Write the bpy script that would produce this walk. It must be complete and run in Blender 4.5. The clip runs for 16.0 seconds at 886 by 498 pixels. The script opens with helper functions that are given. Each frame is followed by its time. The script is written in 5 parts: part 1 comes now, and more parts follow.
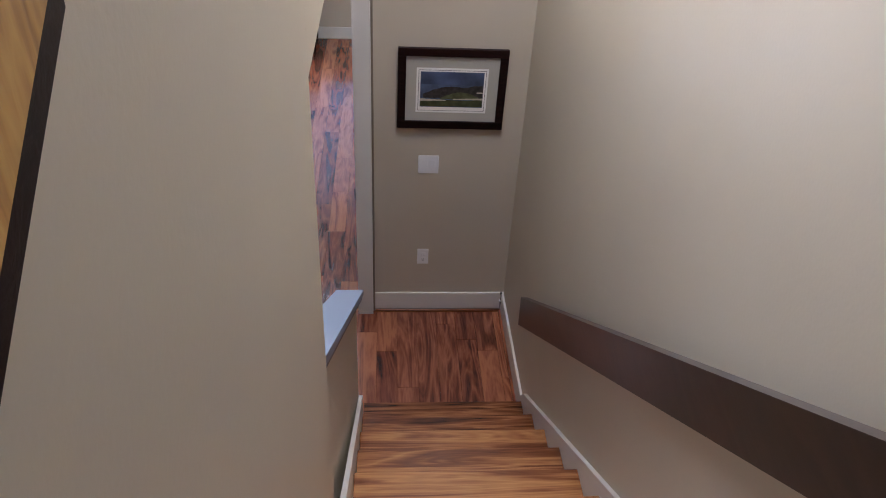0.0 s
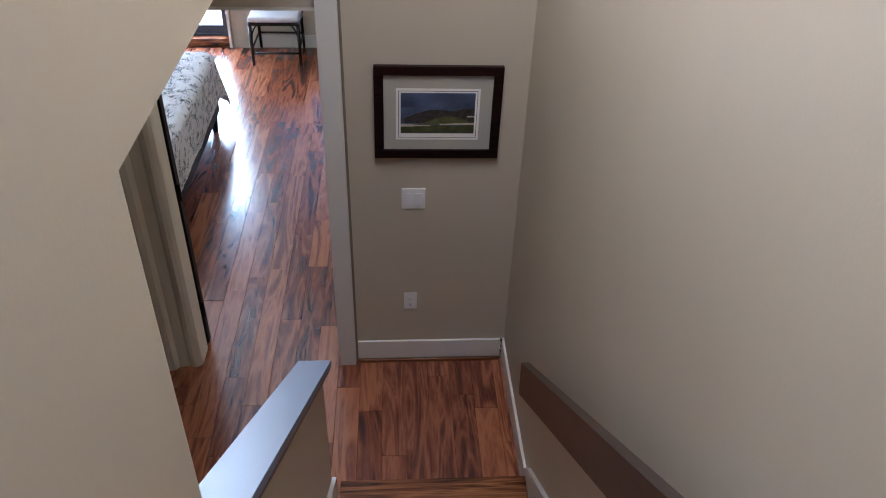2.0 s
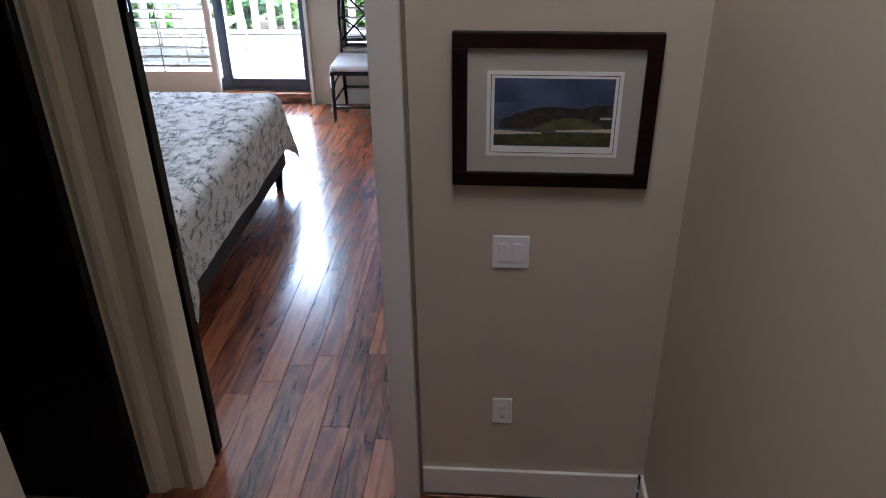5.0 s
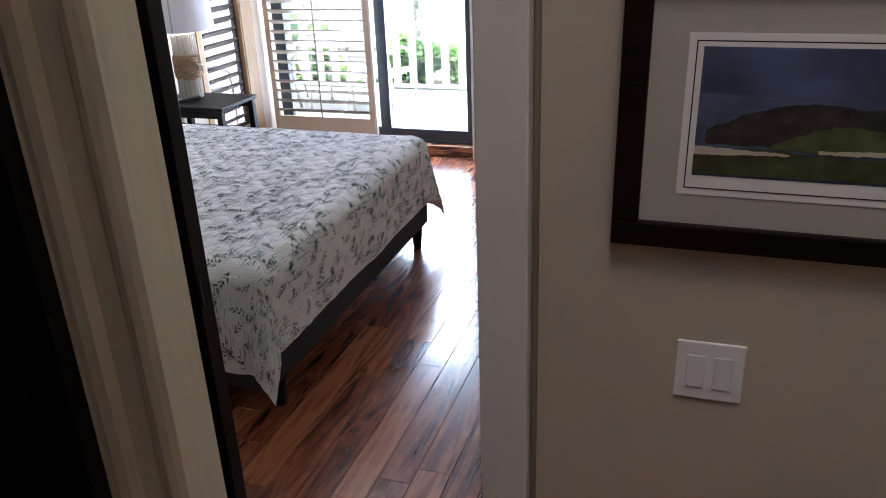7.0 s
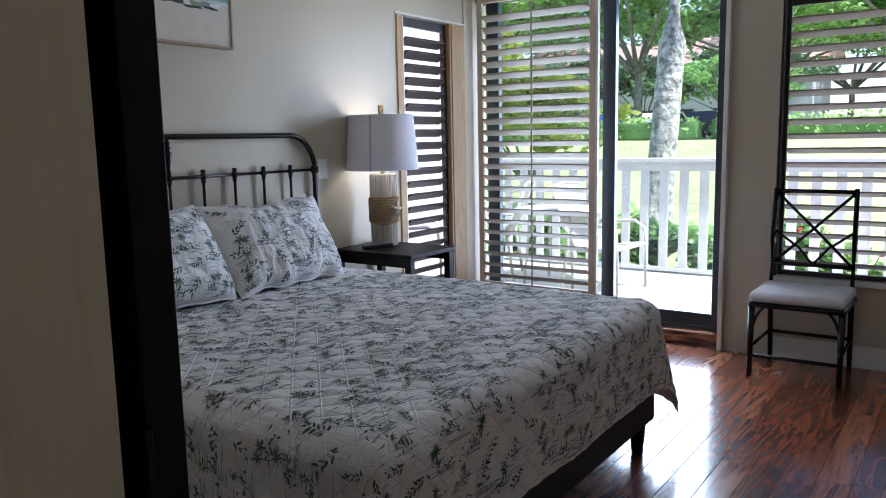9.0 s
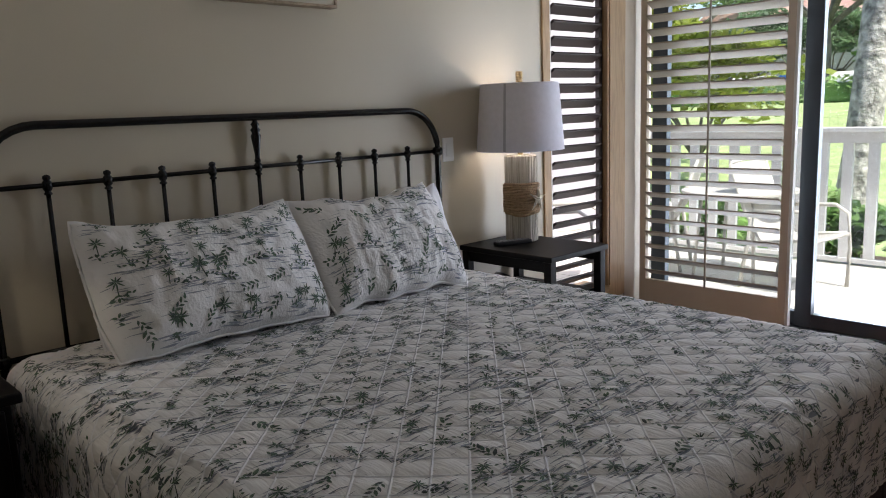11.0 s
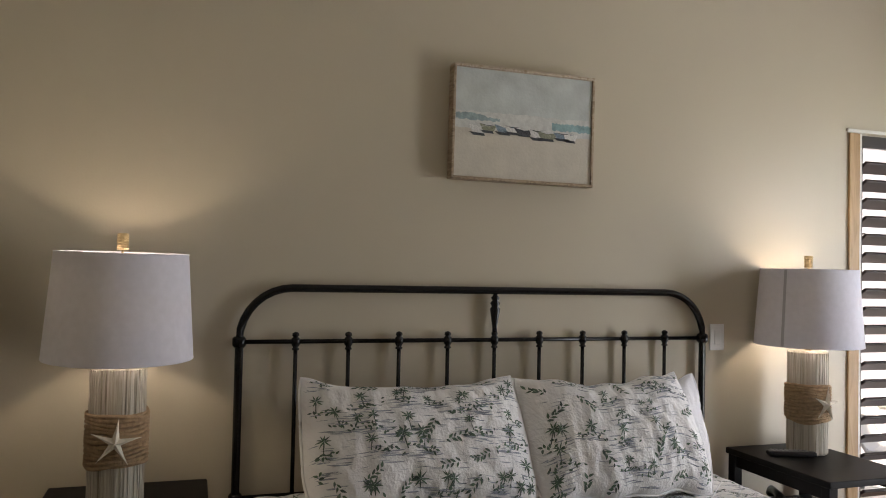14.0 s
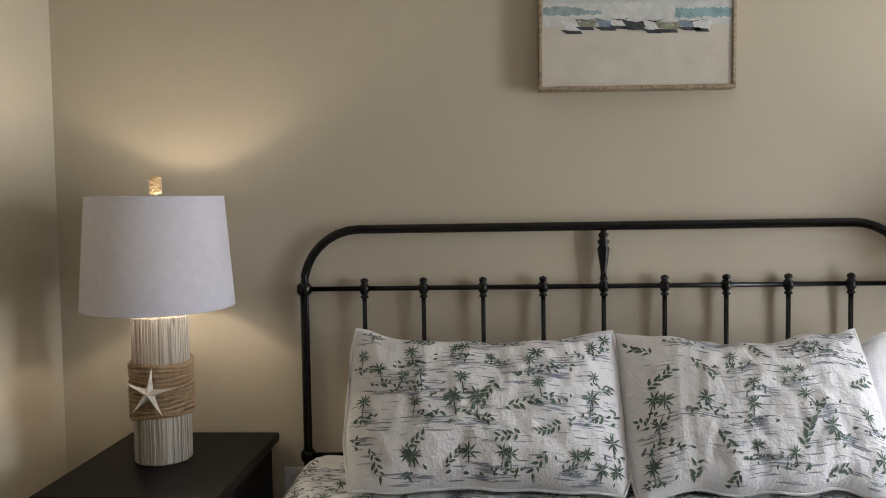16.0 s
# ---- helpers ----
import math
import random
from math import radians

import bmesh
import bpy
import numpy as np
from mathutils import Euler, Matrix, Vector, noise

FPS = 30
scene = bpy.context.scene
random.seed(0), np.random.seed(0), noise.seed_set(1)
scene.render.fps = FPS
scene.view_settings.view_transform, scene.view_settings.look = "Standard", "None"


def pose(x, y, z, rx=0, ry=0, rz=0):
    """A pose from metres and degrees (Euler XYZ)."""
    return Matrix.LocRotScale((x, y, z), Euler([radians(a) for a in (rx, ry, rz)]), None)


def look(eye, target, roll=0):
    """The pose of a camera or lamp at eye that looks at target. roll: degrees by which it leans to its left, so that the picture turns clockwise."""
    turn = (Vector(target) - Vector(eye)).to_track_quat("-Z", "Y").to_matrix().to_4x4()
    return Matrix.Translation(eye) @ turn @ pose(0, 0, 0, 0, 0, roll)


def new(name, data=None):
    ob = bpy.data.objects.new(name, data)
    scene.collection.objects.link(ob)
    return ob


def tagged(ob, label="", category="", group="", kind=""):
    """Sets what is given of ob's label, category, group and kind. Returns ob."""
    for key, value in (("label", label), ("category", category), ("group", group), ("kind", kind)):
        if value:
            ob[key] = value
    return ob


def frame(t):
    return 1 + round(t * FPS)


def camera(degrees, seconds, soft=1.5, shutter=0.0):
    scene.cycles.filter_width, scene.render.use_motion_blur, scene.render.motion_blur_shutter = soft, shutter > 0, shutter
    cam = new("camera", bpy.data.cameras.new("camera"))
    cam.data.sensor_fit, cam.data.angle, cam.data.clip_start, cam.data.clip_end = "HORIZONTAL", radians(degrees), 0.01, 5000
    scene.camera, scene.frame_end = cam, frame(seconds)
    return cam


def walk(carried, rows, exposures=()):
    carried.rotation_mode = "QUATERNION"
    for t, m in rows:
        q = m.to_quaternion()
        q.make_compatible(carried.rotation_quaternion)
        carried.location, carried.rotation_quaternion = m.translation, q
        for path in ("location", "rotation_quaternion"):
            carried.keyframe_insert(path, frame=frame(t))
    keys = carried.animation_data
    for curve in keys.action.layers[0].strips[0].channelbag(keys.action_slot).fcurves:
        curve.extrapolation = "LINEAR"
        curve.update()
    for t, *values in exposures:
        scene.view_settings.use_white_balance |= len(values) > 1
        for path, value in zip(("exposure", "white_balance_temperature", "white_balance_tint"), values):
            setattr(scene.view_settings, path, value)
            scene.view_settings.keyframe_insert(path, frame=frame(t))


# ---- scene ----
cam = camera(59.6, 16.0, soft=1.0)
PATH = [
    (0, (0.23, 0.525, 3.338), (0.373, 2.132, 2.155), 3.2),
    (0.5, (0.273, 0.596, 3.347), (0.424, 2.199, 2.16), 2.6),
    (1, (0.326, 0.757, 3.314), (0.458, 2.355, 2.119), 1.7),
    (1.5, (0.326, 0.95, 3.288), (0.448, 2.528, 2.065), 2.0),
    (2, (0.374, 1.144, 3.166), (0.495, 2.753, 1.985), 1.9),
    (2.5, (0.383, 1.344, 3.095), (0.495, 2.956, 1.916), 2.3),
    (3, (0.375, 1.536, 2.954), (0.524, 3.155, 1.79), 1.9),
    (3.2, (0.39, 1.63, 2.898), (0.546, 3.254, 1.741), 1.7),
    (5.3, (0.425, 2.388, 2.263), (0.258, 4.132, 1.299), -1.2),
    (5.5, (0.415, 2.522, 2.235), (0.233, 4.253, 1.25), -1.3),
    (6, (0.446, 2.728, 2.093), (0.019, 4.456, 1.181), -1.3),
    (6.5, (0.436, 2.897, 1.982), (-0.013, 4.635, 1.101), 0.0),
    (7, (0.403, 3.117, 1.866), (-0.193, 4.855, 1.076), -2.3),
    (7.5, (0.405, 3.287, 1.734), (-0.414, 4.966, 1.02), 0.6),
    (8, (0.313, 3.537, 1.599), (-0.539, 5.293, 1.163), 1.2),
    (8.5, (0.178, 3.809, 1.416), (-0.691, 5.577, 1.068), -0.6),
    (8.7, (0.12, 3.914, 1.397), (-0.866, 5.629, 1.1), -1.1),
    (10.8, (-0.415, 4.698, 1.445), (-1.817, 6.079, 1.084), -2.5),
    (11, (-0.412, 4.761, 1.434), (-1.85, 6.104, 1.079), -2.2),
    (11.5, (-0.318, 5.0, 1.436), (-2.056, 5.933, 1.108), 1.3),
    (12, (-0.252, 5.149, 1.456), (-2.115, 5.829, 1.198), 2.5),
    (12.5, (-0.271, 5.183, 1.462), (-2.163, 5.795, 1.254), 2.4),
    (13, (-0.293, 5.181, 1.485), (-2.184, 5.819, 1.346), 2.0),
    (13.5, (-0.293, 5.184, 1.51), (-2.187, 5.825, 1.524), 1.7),
    (14, (-0.283, 5.199, 1.517), (-2.186, 5.812, 1.568), 1.2),
    (14.5, (-0.344, 5.281, 1.505), (-2.25, 5.886, 1.473), 0.4),
    (15, (-0.449, 5.461, 1.513), (-2.358, 6.054, 1.471), -0.5),
    (15.5, (-0.487, 5.757, 1.487), (-2.481, 5.888, 1.419), -1.1),
    (16, (-0.631, 5.975, 1.485), (-2.626, 5.868, 1.391), -0.9),
]
EXPOSURES = [(0, 3.0, 5400, 19), (1.7, 2.8, 5400, 18), (3.2, 2.65, 5200, 15), (5.5, 2.35, 5600, 20), (7.5, 2.15, 5850, 21), (8.1, 1.9, 5800, 20), (8.6, 1.45, 5600, 19), (11, 0.85, 6450, 20), (12, 1.3, 6650, 20), (14.5, 1.2, 7200, 21), (15.2, 1.4, 7050, 20), (16, 1.65, 6850, 19)]
walk(cam, [(t, look(eye, target, roll)) for t, eye, target, roll in PATH], EXPOSURES)

# ---- world and light ----
world = bpy.data.worlds.new("sky")
world.use_nodes = True
scene.world = world
wn = world.node_tree.nodes
sky = wn.new("ShaderNodeTexSky")
sky.sky_type, sky.sun_disc, sky.sun_elevation, sky.sun_rotation = "NISHITA", False, radians(59), radians(100)
wn["Background"].inputs["Strength"].default_value = 0.15
world.node_tree.links.new(sky.outputs[0], wn["Background"].inputs["Color"])
sun_data = bpy.data.lights.new("sun", "SUN")
sun_data.energy, sun_data.angle, sun_data.color = 5.0, radians(2), (1.0, 0.95, 0.86)
sun = new("sun", sun_data)
sun.matrix_world = look((11, -2, 19), (0, 0, 0))


TOPZ = 4.45  # ceiling over the stair


def area_lamp(name, m, sx, sy, watts, color):
    d = bpy.data.lights.new(name, "AREA")
    d.shape, d.size, d.size_y, d.energy, d.color = "RECTANGLE", sx, sy, watts, color
    ob = new(name, d)
    ob.matrix_world = m
    return ob


# daylight in the openings of the bedroom, then unseen fills added over the stair
area_lamp("door_daylight", pose(-1.75, 9.42, 1.2, 90, 0, 180), 0.8, 2.0, 30, (0.80, 0.90, 1.0))
area_lamp("shutter_daylight", pose(-2.75, 9.42, 1.2, 90, 0, 180), 0.9, 1.9, 13, (0.80, 0.90, 1.0))
area_lamp("side_daylight", pose(-3.62, 8.58, 1.25, 90, 0, -90), 0.7, 1.8, 5, (0.95, 0.97, 1.0))
# unseen warm fill added at the stair head, without a fixture
area_lamp("upstairs_lamp", pose(0.53, -0.9, 4.40), 0.5, 0.5, 0.35, (1.0, 0.74, 0.45))
# added fill high on the left, out of view, to brighten the stair walls
area_lamp("clerestory_daylight", pose(-0.05, 2.5, 3.95, 0, -62, 0), 0.6, 1.2, 1.5, (0.92, 0.96, 1.0))
# added fill above the stair, with no such source in view
area_lamp("skylight_daylight", pose(0.53, 3.1, TOPZ + 0.06), 0.6, 1.0, 5.4, (1.0, 0.87, 0.66))


# ---- materials ----
def material(name, color, rough=0.6, metal=0.0, vary=0.08, scale=6.0, bump=0.02, bump_scale=120.0, spec=0.5):
    m = bpy.data.materials.new(name)
    m.use_nodes = True
    nt = m.node_tree
    b = nt.nodes["Principled BSDF"]
    b.inputs["Roughness"].default_value, b.inputs["Metallic"].default_value = rough, metal
    b.inputs["Specular IOR Level"].default_value = spec
    co = nt.nodes.new("ShaderNodeNewGeometry")
    n1 = nt.nodes.new("ShaderNodeTexNoise")
    n1.inputs["Scale"].default_value, n1.inputs["Detail"].default_value = scale, 5
    nt.links.new(co.outputs["Position"], n1.inputs["Vector"])
    ramp = nt.nodes.new("ShaderNodeValToRGB")
    ramp.color_ramp.elements[0].position, ramp.color_ramp.elements[1].position = 0.3, 0.7
    ramp.color_ramp.elements[0].color = (*[c * (1 - vary) for c in color], 1)
    ramp.color_ramp.elements[1].color = (*[min(1, c * (1 + vary)) for c in color], 1)
    nt.links.new(n1.outputs["Fac"], ramp.inputs["Fac"])
    nt.links.new(ramp.outputs[0], b.inputs["Base Color"])
    if bump:
        n2 = nt.nodes.new("ShaderNodeTexNoise")
        n2.inputs["Scale"].default_value, n2.inputs["Detail"].default_value = bump_scale, 3
        nt.links.new(co.outputs["Position"], n2.inputs["Vector"])
        bp = nt.nodes.new("ShaderNodeBump")
        bp.inputs["Strength"].default_value, bp.inputs["Distance"].default_value = 0.5, bump * 0.1
        nt.links.new(n2.outputs["Fac"], bp.inputs["Height"])
        nt.links.new(bp.outputs[0], b.inputs["Normal"])
    return m


def wood(name, dark, mid, light, rough, along="y", stretch=7.0, scale=2.2, coat=0.0):
    m = bpy.data.materials.new(name)
    m.use_nodes = True
    nt = m.node_tree
    L, N = nt.links.new, nt.nodes.new
    b = nt.nodes["Principled BSDF"]
    geo, info = N("ShaderNodeNewGeometry"), N("ShaderNodeObjectInfo")
    shift = N("ShaderNodeVectorMath")
    shift.operation = "MULTIPLY_ADD"
    comb = N("ShaderNodeCombineXYZ")
    for i in range(3):
        L(info.outputs["Random"], comb.inputs[i])
    L(comb.outputs[0], shift.inputs[0])
    shift.inputs[1].default_value = (37, 53, 19)
    L(geo.outputs["Position"], shift.inputs[2])
    mp = N("ShaderNodeMapping")
    mp.inputs["Scale"].default_value = {"y": (stretch, 1, stretch), "x": (1, stretch, stretch), "z": (stretch, stretch, 1)}[along]
    L(shift.outputs[0], mp.inputs["Vector"])
    n1 = N("ShaderNodeTexNoise")
    n1.inputs["Scale"].default_value, n1.inputs["Detail"].default_value, n1.inputs["Distortion"].default_value = scale, 3, 1.4
    L(mp.outputs[0], n1.inputs["Vector"])
    bands = N("ShaderNodeMath")
    bands.operation = "MULTIPLY"
    bands.inputs[1].default_value = 6.0
    L(n1.outputs["Fac"], bands.inputs[0])
    pp = N("ShaderNodeMath")
    pp.operation = "PINGPONG"
    pp.inputs[1].default_value = 1.0
    L(bands.outputs[0], pp.inputs[0])
    fine = N("ShaderNodeTexNoise")
    fine.inputs["Scale"].default_value, fine.inputs["Detail"].default_value = scale * 9, 4
    L(mp.outputs[0], fine.inputs["Vector"])
    mix = N("ShaderNodeMath")
    mix.operation = "MULTIPLY_ADD"
    L(fine.outputs["Fac"], mix.inputs[0])
    mix.inputs[1].default_value = 0.45
    sub = N("ShaderNodeMath")
    sub.operation = "MULTIPLY_ADD"
    L(pp.outputs[0], sub.inputs[0])
    sub.inputs[1].default_value = 0.46
    rnd = N("ShaderNodeMath")
    rnd.operation = "MULTIPLY_ADD"
    L(info.outputs["Random"], rnd.inputs[0])
    rnd.inputs[1].default_value, rnd.inputs[2].default_value = 0.42, -0.16
    L(rnd.outputs[0], sub.inputs[2])
    L(sub.outputs[0], mix.inputs[2])
    ramp = N("ShaderNodeValToRGB")
    e = ramp.color_ramp.elements
    e[0].position, e[0].color, e[1].position, e[1].color = 0.12, (*dark, 1), 0.85, (*light, 1)
    k = e.new(0.45)
    k.color = (*mid, 1)
    L(mix.outputs[0], ramp.inputs["Fac"])
    L(ramp.outputs[0], b.inputs["Base Color"])
    b.inputs["Roughness"].default_value = rough
    b.inputs["Coat Weight"].default_value, b.inputs["Coat Roughness"].default_value = coat, 0.12
    bp = N("ShaderNodeBump")
    bp.inputs["Strength"].default_value, bp.inputs["Distance"].default_value = 0.25, 0.0008
    L(mix.outputs[0], bp.inputs["Height"])
    L(bp.outputs[0], b.inputs["Normal"])
    return m


WALL = material("wall_paint", (0.52, 0.462, 0.355), 0.4, vary=0.03, scale=1.5, bump=0.006, bump_scale=120)
TRIM = material("trim_paint", (0.70, 0.68, 0.62), 0.35, vary=0.02, bump=0.004)
EDGE_SHADE = material("edge_shade", (0.20, 0.165, 0.12), 0.7, vary=0.1, bump=0.01)
# white cap paint, with the window's bluish reflection put into the colour
CAP_SHEEN = material("cap_paint_sheen", (0.15, 0.19, 0.27), 0.4, vary=0.02, bump=0.004)
CEIL = material("ceiling_paint", (0.75, 0.73, 0.68), 0.8, vary=0.02)
JAMB = wood("jamb_paint", (0.64, 0.58, 0.45), (0.70, 0.64, 0.50), (0.75, 0.69, 0.56), 0.5, "z", 16, 1.0)
FLOOR = wood("acacia_floor", (0.055, 0.015, 0.009), (0.19, 0.054, 0.026), (0.38, 0.140, 0.060), 0.24, "y", 8, 1.3, 0.5)
TREAD = wood("acacia_tread", (0.03, 0.009, 0.004), (0.20, 0.065, 0.022), (0.50, 0.23, 0.075), 0.25, "x", 16, 0.9, 0.15)
RAILWOOD = wood("rail_wood", (0.015, 0.007, 0.005), (0.022, 0.010, 0.007), (0.034, 0.016, 0.010), 0.3, "y", 3, 2.0, 0.3)
TANWOOD = wood("oak_lining", (0.34, 0.20, 0.09), (0.42, 0.26, 0.12), (0.48, 0.31, 0.16), 0.45, "z", 10, 2.0)
PANEL = material("panel_paint", (0.56, 0.47, 0.36), 0.4, vary=0.03, bump=0.004)
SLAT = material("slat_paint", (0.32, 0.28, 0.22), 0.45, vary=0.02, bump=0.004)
DARKSLAT = material("dark_slat", (0.026, 0.014, 0.012), 0.45, vary=0.15, bump=0.004)
BLACKWOOD = material("espresso_wood", (0.005, 0.0042, 0.0042), 0.45, vary=0.3, scale=20, bump=0.006, spec=0.14)
DOORBLACK = material("dark_door", (0.007, 0.005, 0.005), 0.5, vary=0.3, scale=14, bump=0.006, spec=0.2)
IRON = material("black_iron", (0.004, 0.0035, 0.0035), 0.2, 0.0, vary=0.3, scale=30, bump=0.006, bump_scale=200, spec=0.35)
ALU = material("dark_aluminium", (0.05, 0.062, 0.078), 0.4, 0.4, vary=0.1, bump=0.004)
WHITEPLASTIC = material("white_plastic", (0.78, 0.78, 0.77), 0.3, vary=0.01, bump=0)
GREYPLASTIC = material("grey_plastic", (0.25, 0.25, 0.25), 0.4, vary=0.05, bump=0)
BLACKPLASTIC = material("black_plastic", (0.012, 0.012, 0.013), 0.35, vary=0.1, bump=0)
MAHOGANY = wood("mahogany_frame", (0.004, 0.002, 0.0018), (0.009, 0.0035, 0.003), (0.017, 0.006, 0.005), 0.42, "x", 10, 3, 0.0)
MAT = material("picture_mat", (0.42, 0.40, 0.335), 0.9, vary=0.02, bump=0.01)
PAPER = material("white_paper", (0.78, 0.77, 0.72), 0.9, vary=0.01, bump=0)
LINEN = material("shade_linen", (0.70, 0.70, 0.78), 0.9, vary=0.04, scale=40, bump=0.05, bump_scale=700)
SEAM = material("seam_linen", (0.42, 0.42, 0.46), 0.9, vary=0.04, scale=40, bump=0.03, bump_scale=700)
QUILT = material("quilt_cotton", (0.80, 0.79, 0.78), 0.9, vary=0.04, scale=9, bump=0.012, bump_scale=260)
SHEET = material("white_cotton", (0.78, 0.78, 0.80), 0.9, vary=0.02, bump=0.03)
TOILE_G = material("toile_green", (0.105, 0.16, 0.115), 0.9, vary=0.35, scale=30, bump=0.02)
TOILE_D = material("toile_dark", (0.095, 0.115, 0.115), 0.9, vary=0.35, scale=30, bump=0.02)
TOILE_L = material("toile_leaf", (0.10, 0.135, 0.115), 0.9, vary=0.4, scale=30, bump=0.02)
TOILE_B = material("toile_grey", (0.31, 0.335, 0.375), 0.9, vary=0.25, scale=30, bump=0.02)
BEDBASE = material("charcoal_fabric", (0.035, 0.035, 0.042), 0.8, vary=0.15, scale=60, bump=0.03, bump_scale=500)
DRIFT = wood("whitewashed_wood", (0.22, 0.19, 0.14), (0.44, 0.40, 0.32), (0.58, 0.54, 0.46), 0.75, "z", 30, 1.2)
ROPE = material("jute_rope", (0.34, 0.23, 0.13), 0.95, vary=0.25, scale=60, bump=0.2, bump_scale=260)
STAR = material("starfish_white", (0.72, 0.66, 0.55), 0.8, vary=0.12, scale=60, bump=0.15, bump_scale=300)
BRASS = material("pale_bamboo", (0.55, 0.40, 0.20), 0.5, vary=0.15, scale=60, bump=0.05)
TILE = material("white_tile", (0.60, 0.58, 0.54), 0.3, vary=0.04, bump=0.004)
GROUT = material("grout", (0.38, 0.36, 0.33), 0.9, vary=0.08, bump=0.05)
BATHTILE = material("bath_tile", (0.62, 0.56, 0.46), 0.25, vary=0.05, bump=0.004)
BATHGROUT = material("bath_grout", (0.08, 0.07, 0.06), 0.9, vary=0.1, bump=0.05)
RAILWHITE = material("railing_paint", (0.62, 0.62, 0.61), 0.45, vary=0.02, bump=0.004)
CHAIRWHITE = material("chair_enamel", (0.52, 0.50, 0.45), 0.4, vary=0.03, bump=0.004)
CUSHION = material("cushion_cotton", (0.66, 0.66, 0.68), 0.85, vary=0.03, bump=0.04, bump_scale=300)
GRASS = material("lawn", (0.33, 0.42, 0.17), 0.9, vary=0.25, scale=2.5, bump=0.6, bump_scale=40)
LEAF = material("leaf", (0.20, 0.36, 0.11), 0.55, vary=0.5, scale=1.2, bump=0)
LEAFLIGHT = material("leaf_light", (0.40, 0.58, 0.22), 0.5, vary=0.4, scale=3, bump=0)
LEAFLIME = material("leaf_lime", (0.30, 0.36, 0.05), 0.5, vary=0.35, scale=3, bump=0)
LEAFDARK = material("leaf_dark", (0.13, 0.22, 0.10), 0.6, vary=0.5, scale=1.0, bump=0)
FLOWER = material("red_flower", (0.62, 0.05, 0.03), 0.5, vary=0.2, bump=0)
BARK = material("palm_bark", (0.40, 0.38, 0.34), 0.9, vary=0.7, scale=11, bump=1.0, bump_scale=14)
TREEBARK = material("tree_bark", (0.22, 0.20, 0.175), 0.9, vary=0.4, scale=5, bump=0.6, bump_scale=12)
SOIL = material("soil", (0.07, 0.05, 0.035), 0.95, vary=0.3, bump=0.4, bump_scale=30)
ASPHALT = material("asphalt", (0.06, 0.06, 0.062), 0.9, vary=0.2, bump=0.1)
STUCCO = material("pale_stucco", (0.46, 0.45, 0.46), 0.9, vary=0.05, bump=0.1, bump_scale=30)
ROOF = material("pink_roof", (0.40, 0.25, 0.20), 0.85, vary=0.15, bump=0.3, bump_scale=10)
TYRE = material("tyre_rubber", (0.02, 0.02, 0.02), 0.8, vary=0.1, bump=0)
PAINT_BLUE = material("car_blue", (0.03, 0.10, 0.28), 0.25, 0.2, vary=0.05, bump=0)
PAINT_WHITE = material("car_white", (0.7, 0.7, 0.7), 0.25, vary=0.03, bump=0)
PAINT_DARK = material("car_dark", (0.03, 0.035, 0.05), 0.25, 0.2, vary=0.05, bump=0)
GOLDART = wood("gold_panel", (0.30, 0.14, 0.03), (0.5, 0.27, 0.06), (0.62, 0.38, 0.10), 0.4, "z", 5, 6)

MAHOGANY.node_tree.nodes["Principled BSDF"].inputs["Specular IOR Level"].default_value = 0.15
GLASS = bpy.data.materials.new("window_glass")
GLASS.use_nodes = True
_g = GLASS.node_tree
_tr, _gl, _mx = _g.nodes.new("ShaderNodeBsdfTransparent"), _g.nodes.new("ShaderNodeBsdfGlossy"), _g.nodes.new("ShaderNodeMixShader")
_gl.inputs["Roughness"].default_value = 0.01
_tr.inputs["Color"].default_value = (0.93, 0.96, 0.95, 1)
_mx.inputs[0].default_value = 0.05
_g.links.new(_tr.outputs[0], _mx.inputs[1])
_g.links.new(_gl.outputs[0], _mx.inputs[2])
_g.links.new(_mx.outputs[0], _g.nodes["Material Output"].inputs["Surface"])

# leaves let some light through
for _m in (LEAF, LEAFLIGHT, LEAFLIME, LEAFDARK):
    _n = _m.node_tree
    _tl, _ms = _n.nodes.new("ShaderNodeBsdfTranslucent"), _n.nodes.new("ShaderNodeMixShader")
    _n.links.new(_n.nodes["Color Ramp"].outputs[0], _tl.inputs["Color"])
    _ms.inputs[0].default_value = 0.5
    _n.links.new(_n.nodes["Principled BSDF"].outputs[0], _ms.inputs[1])
    _n.links.new(_tl.outputs[0], _ms.inputs[2])
    _n.links.new(_ms.outputs[0], _n.nodes["Material Output"].inputs["Surface"])

# fine ribs of the quilted cotton
_q = QUILT.node_tree
_geo, _map, _rib = _q.nodes.new("ShaderNodeNewGeometry"), _q.nodes.new("ShaderNodeMapping"), _q.nodes.new("ShaderNodeTexNoise")
_map.inputs["Scale"].default_value = (12, 95, 95)
_rib.inputs["Scale"].default_value, _rib.inputs["Detail"].default_value = 1.0, 2
_q.links.new(_geo.outputs["Position"], _map.inputs["Vector"])
_q.links.new(_map.outputs[0], _rib.inputs["Vector"])
_b2 = _q.nodes.new("ShaderNodeBump")
_b2.inputs["Strength"].default_value, _b2.inputs["Distance"].default_value = 0.8, 0.004
_q.links.new(_rib.outputs["Fac"], _b2.inputs["Height"])
_q.links.new(_q.nodes["Bump"].outputs[0], _b2.inputs["Normal"])
_q.links.new(_b2.outputs[0], _q.nodes["Principled BSDF"].inputs["Normal"])

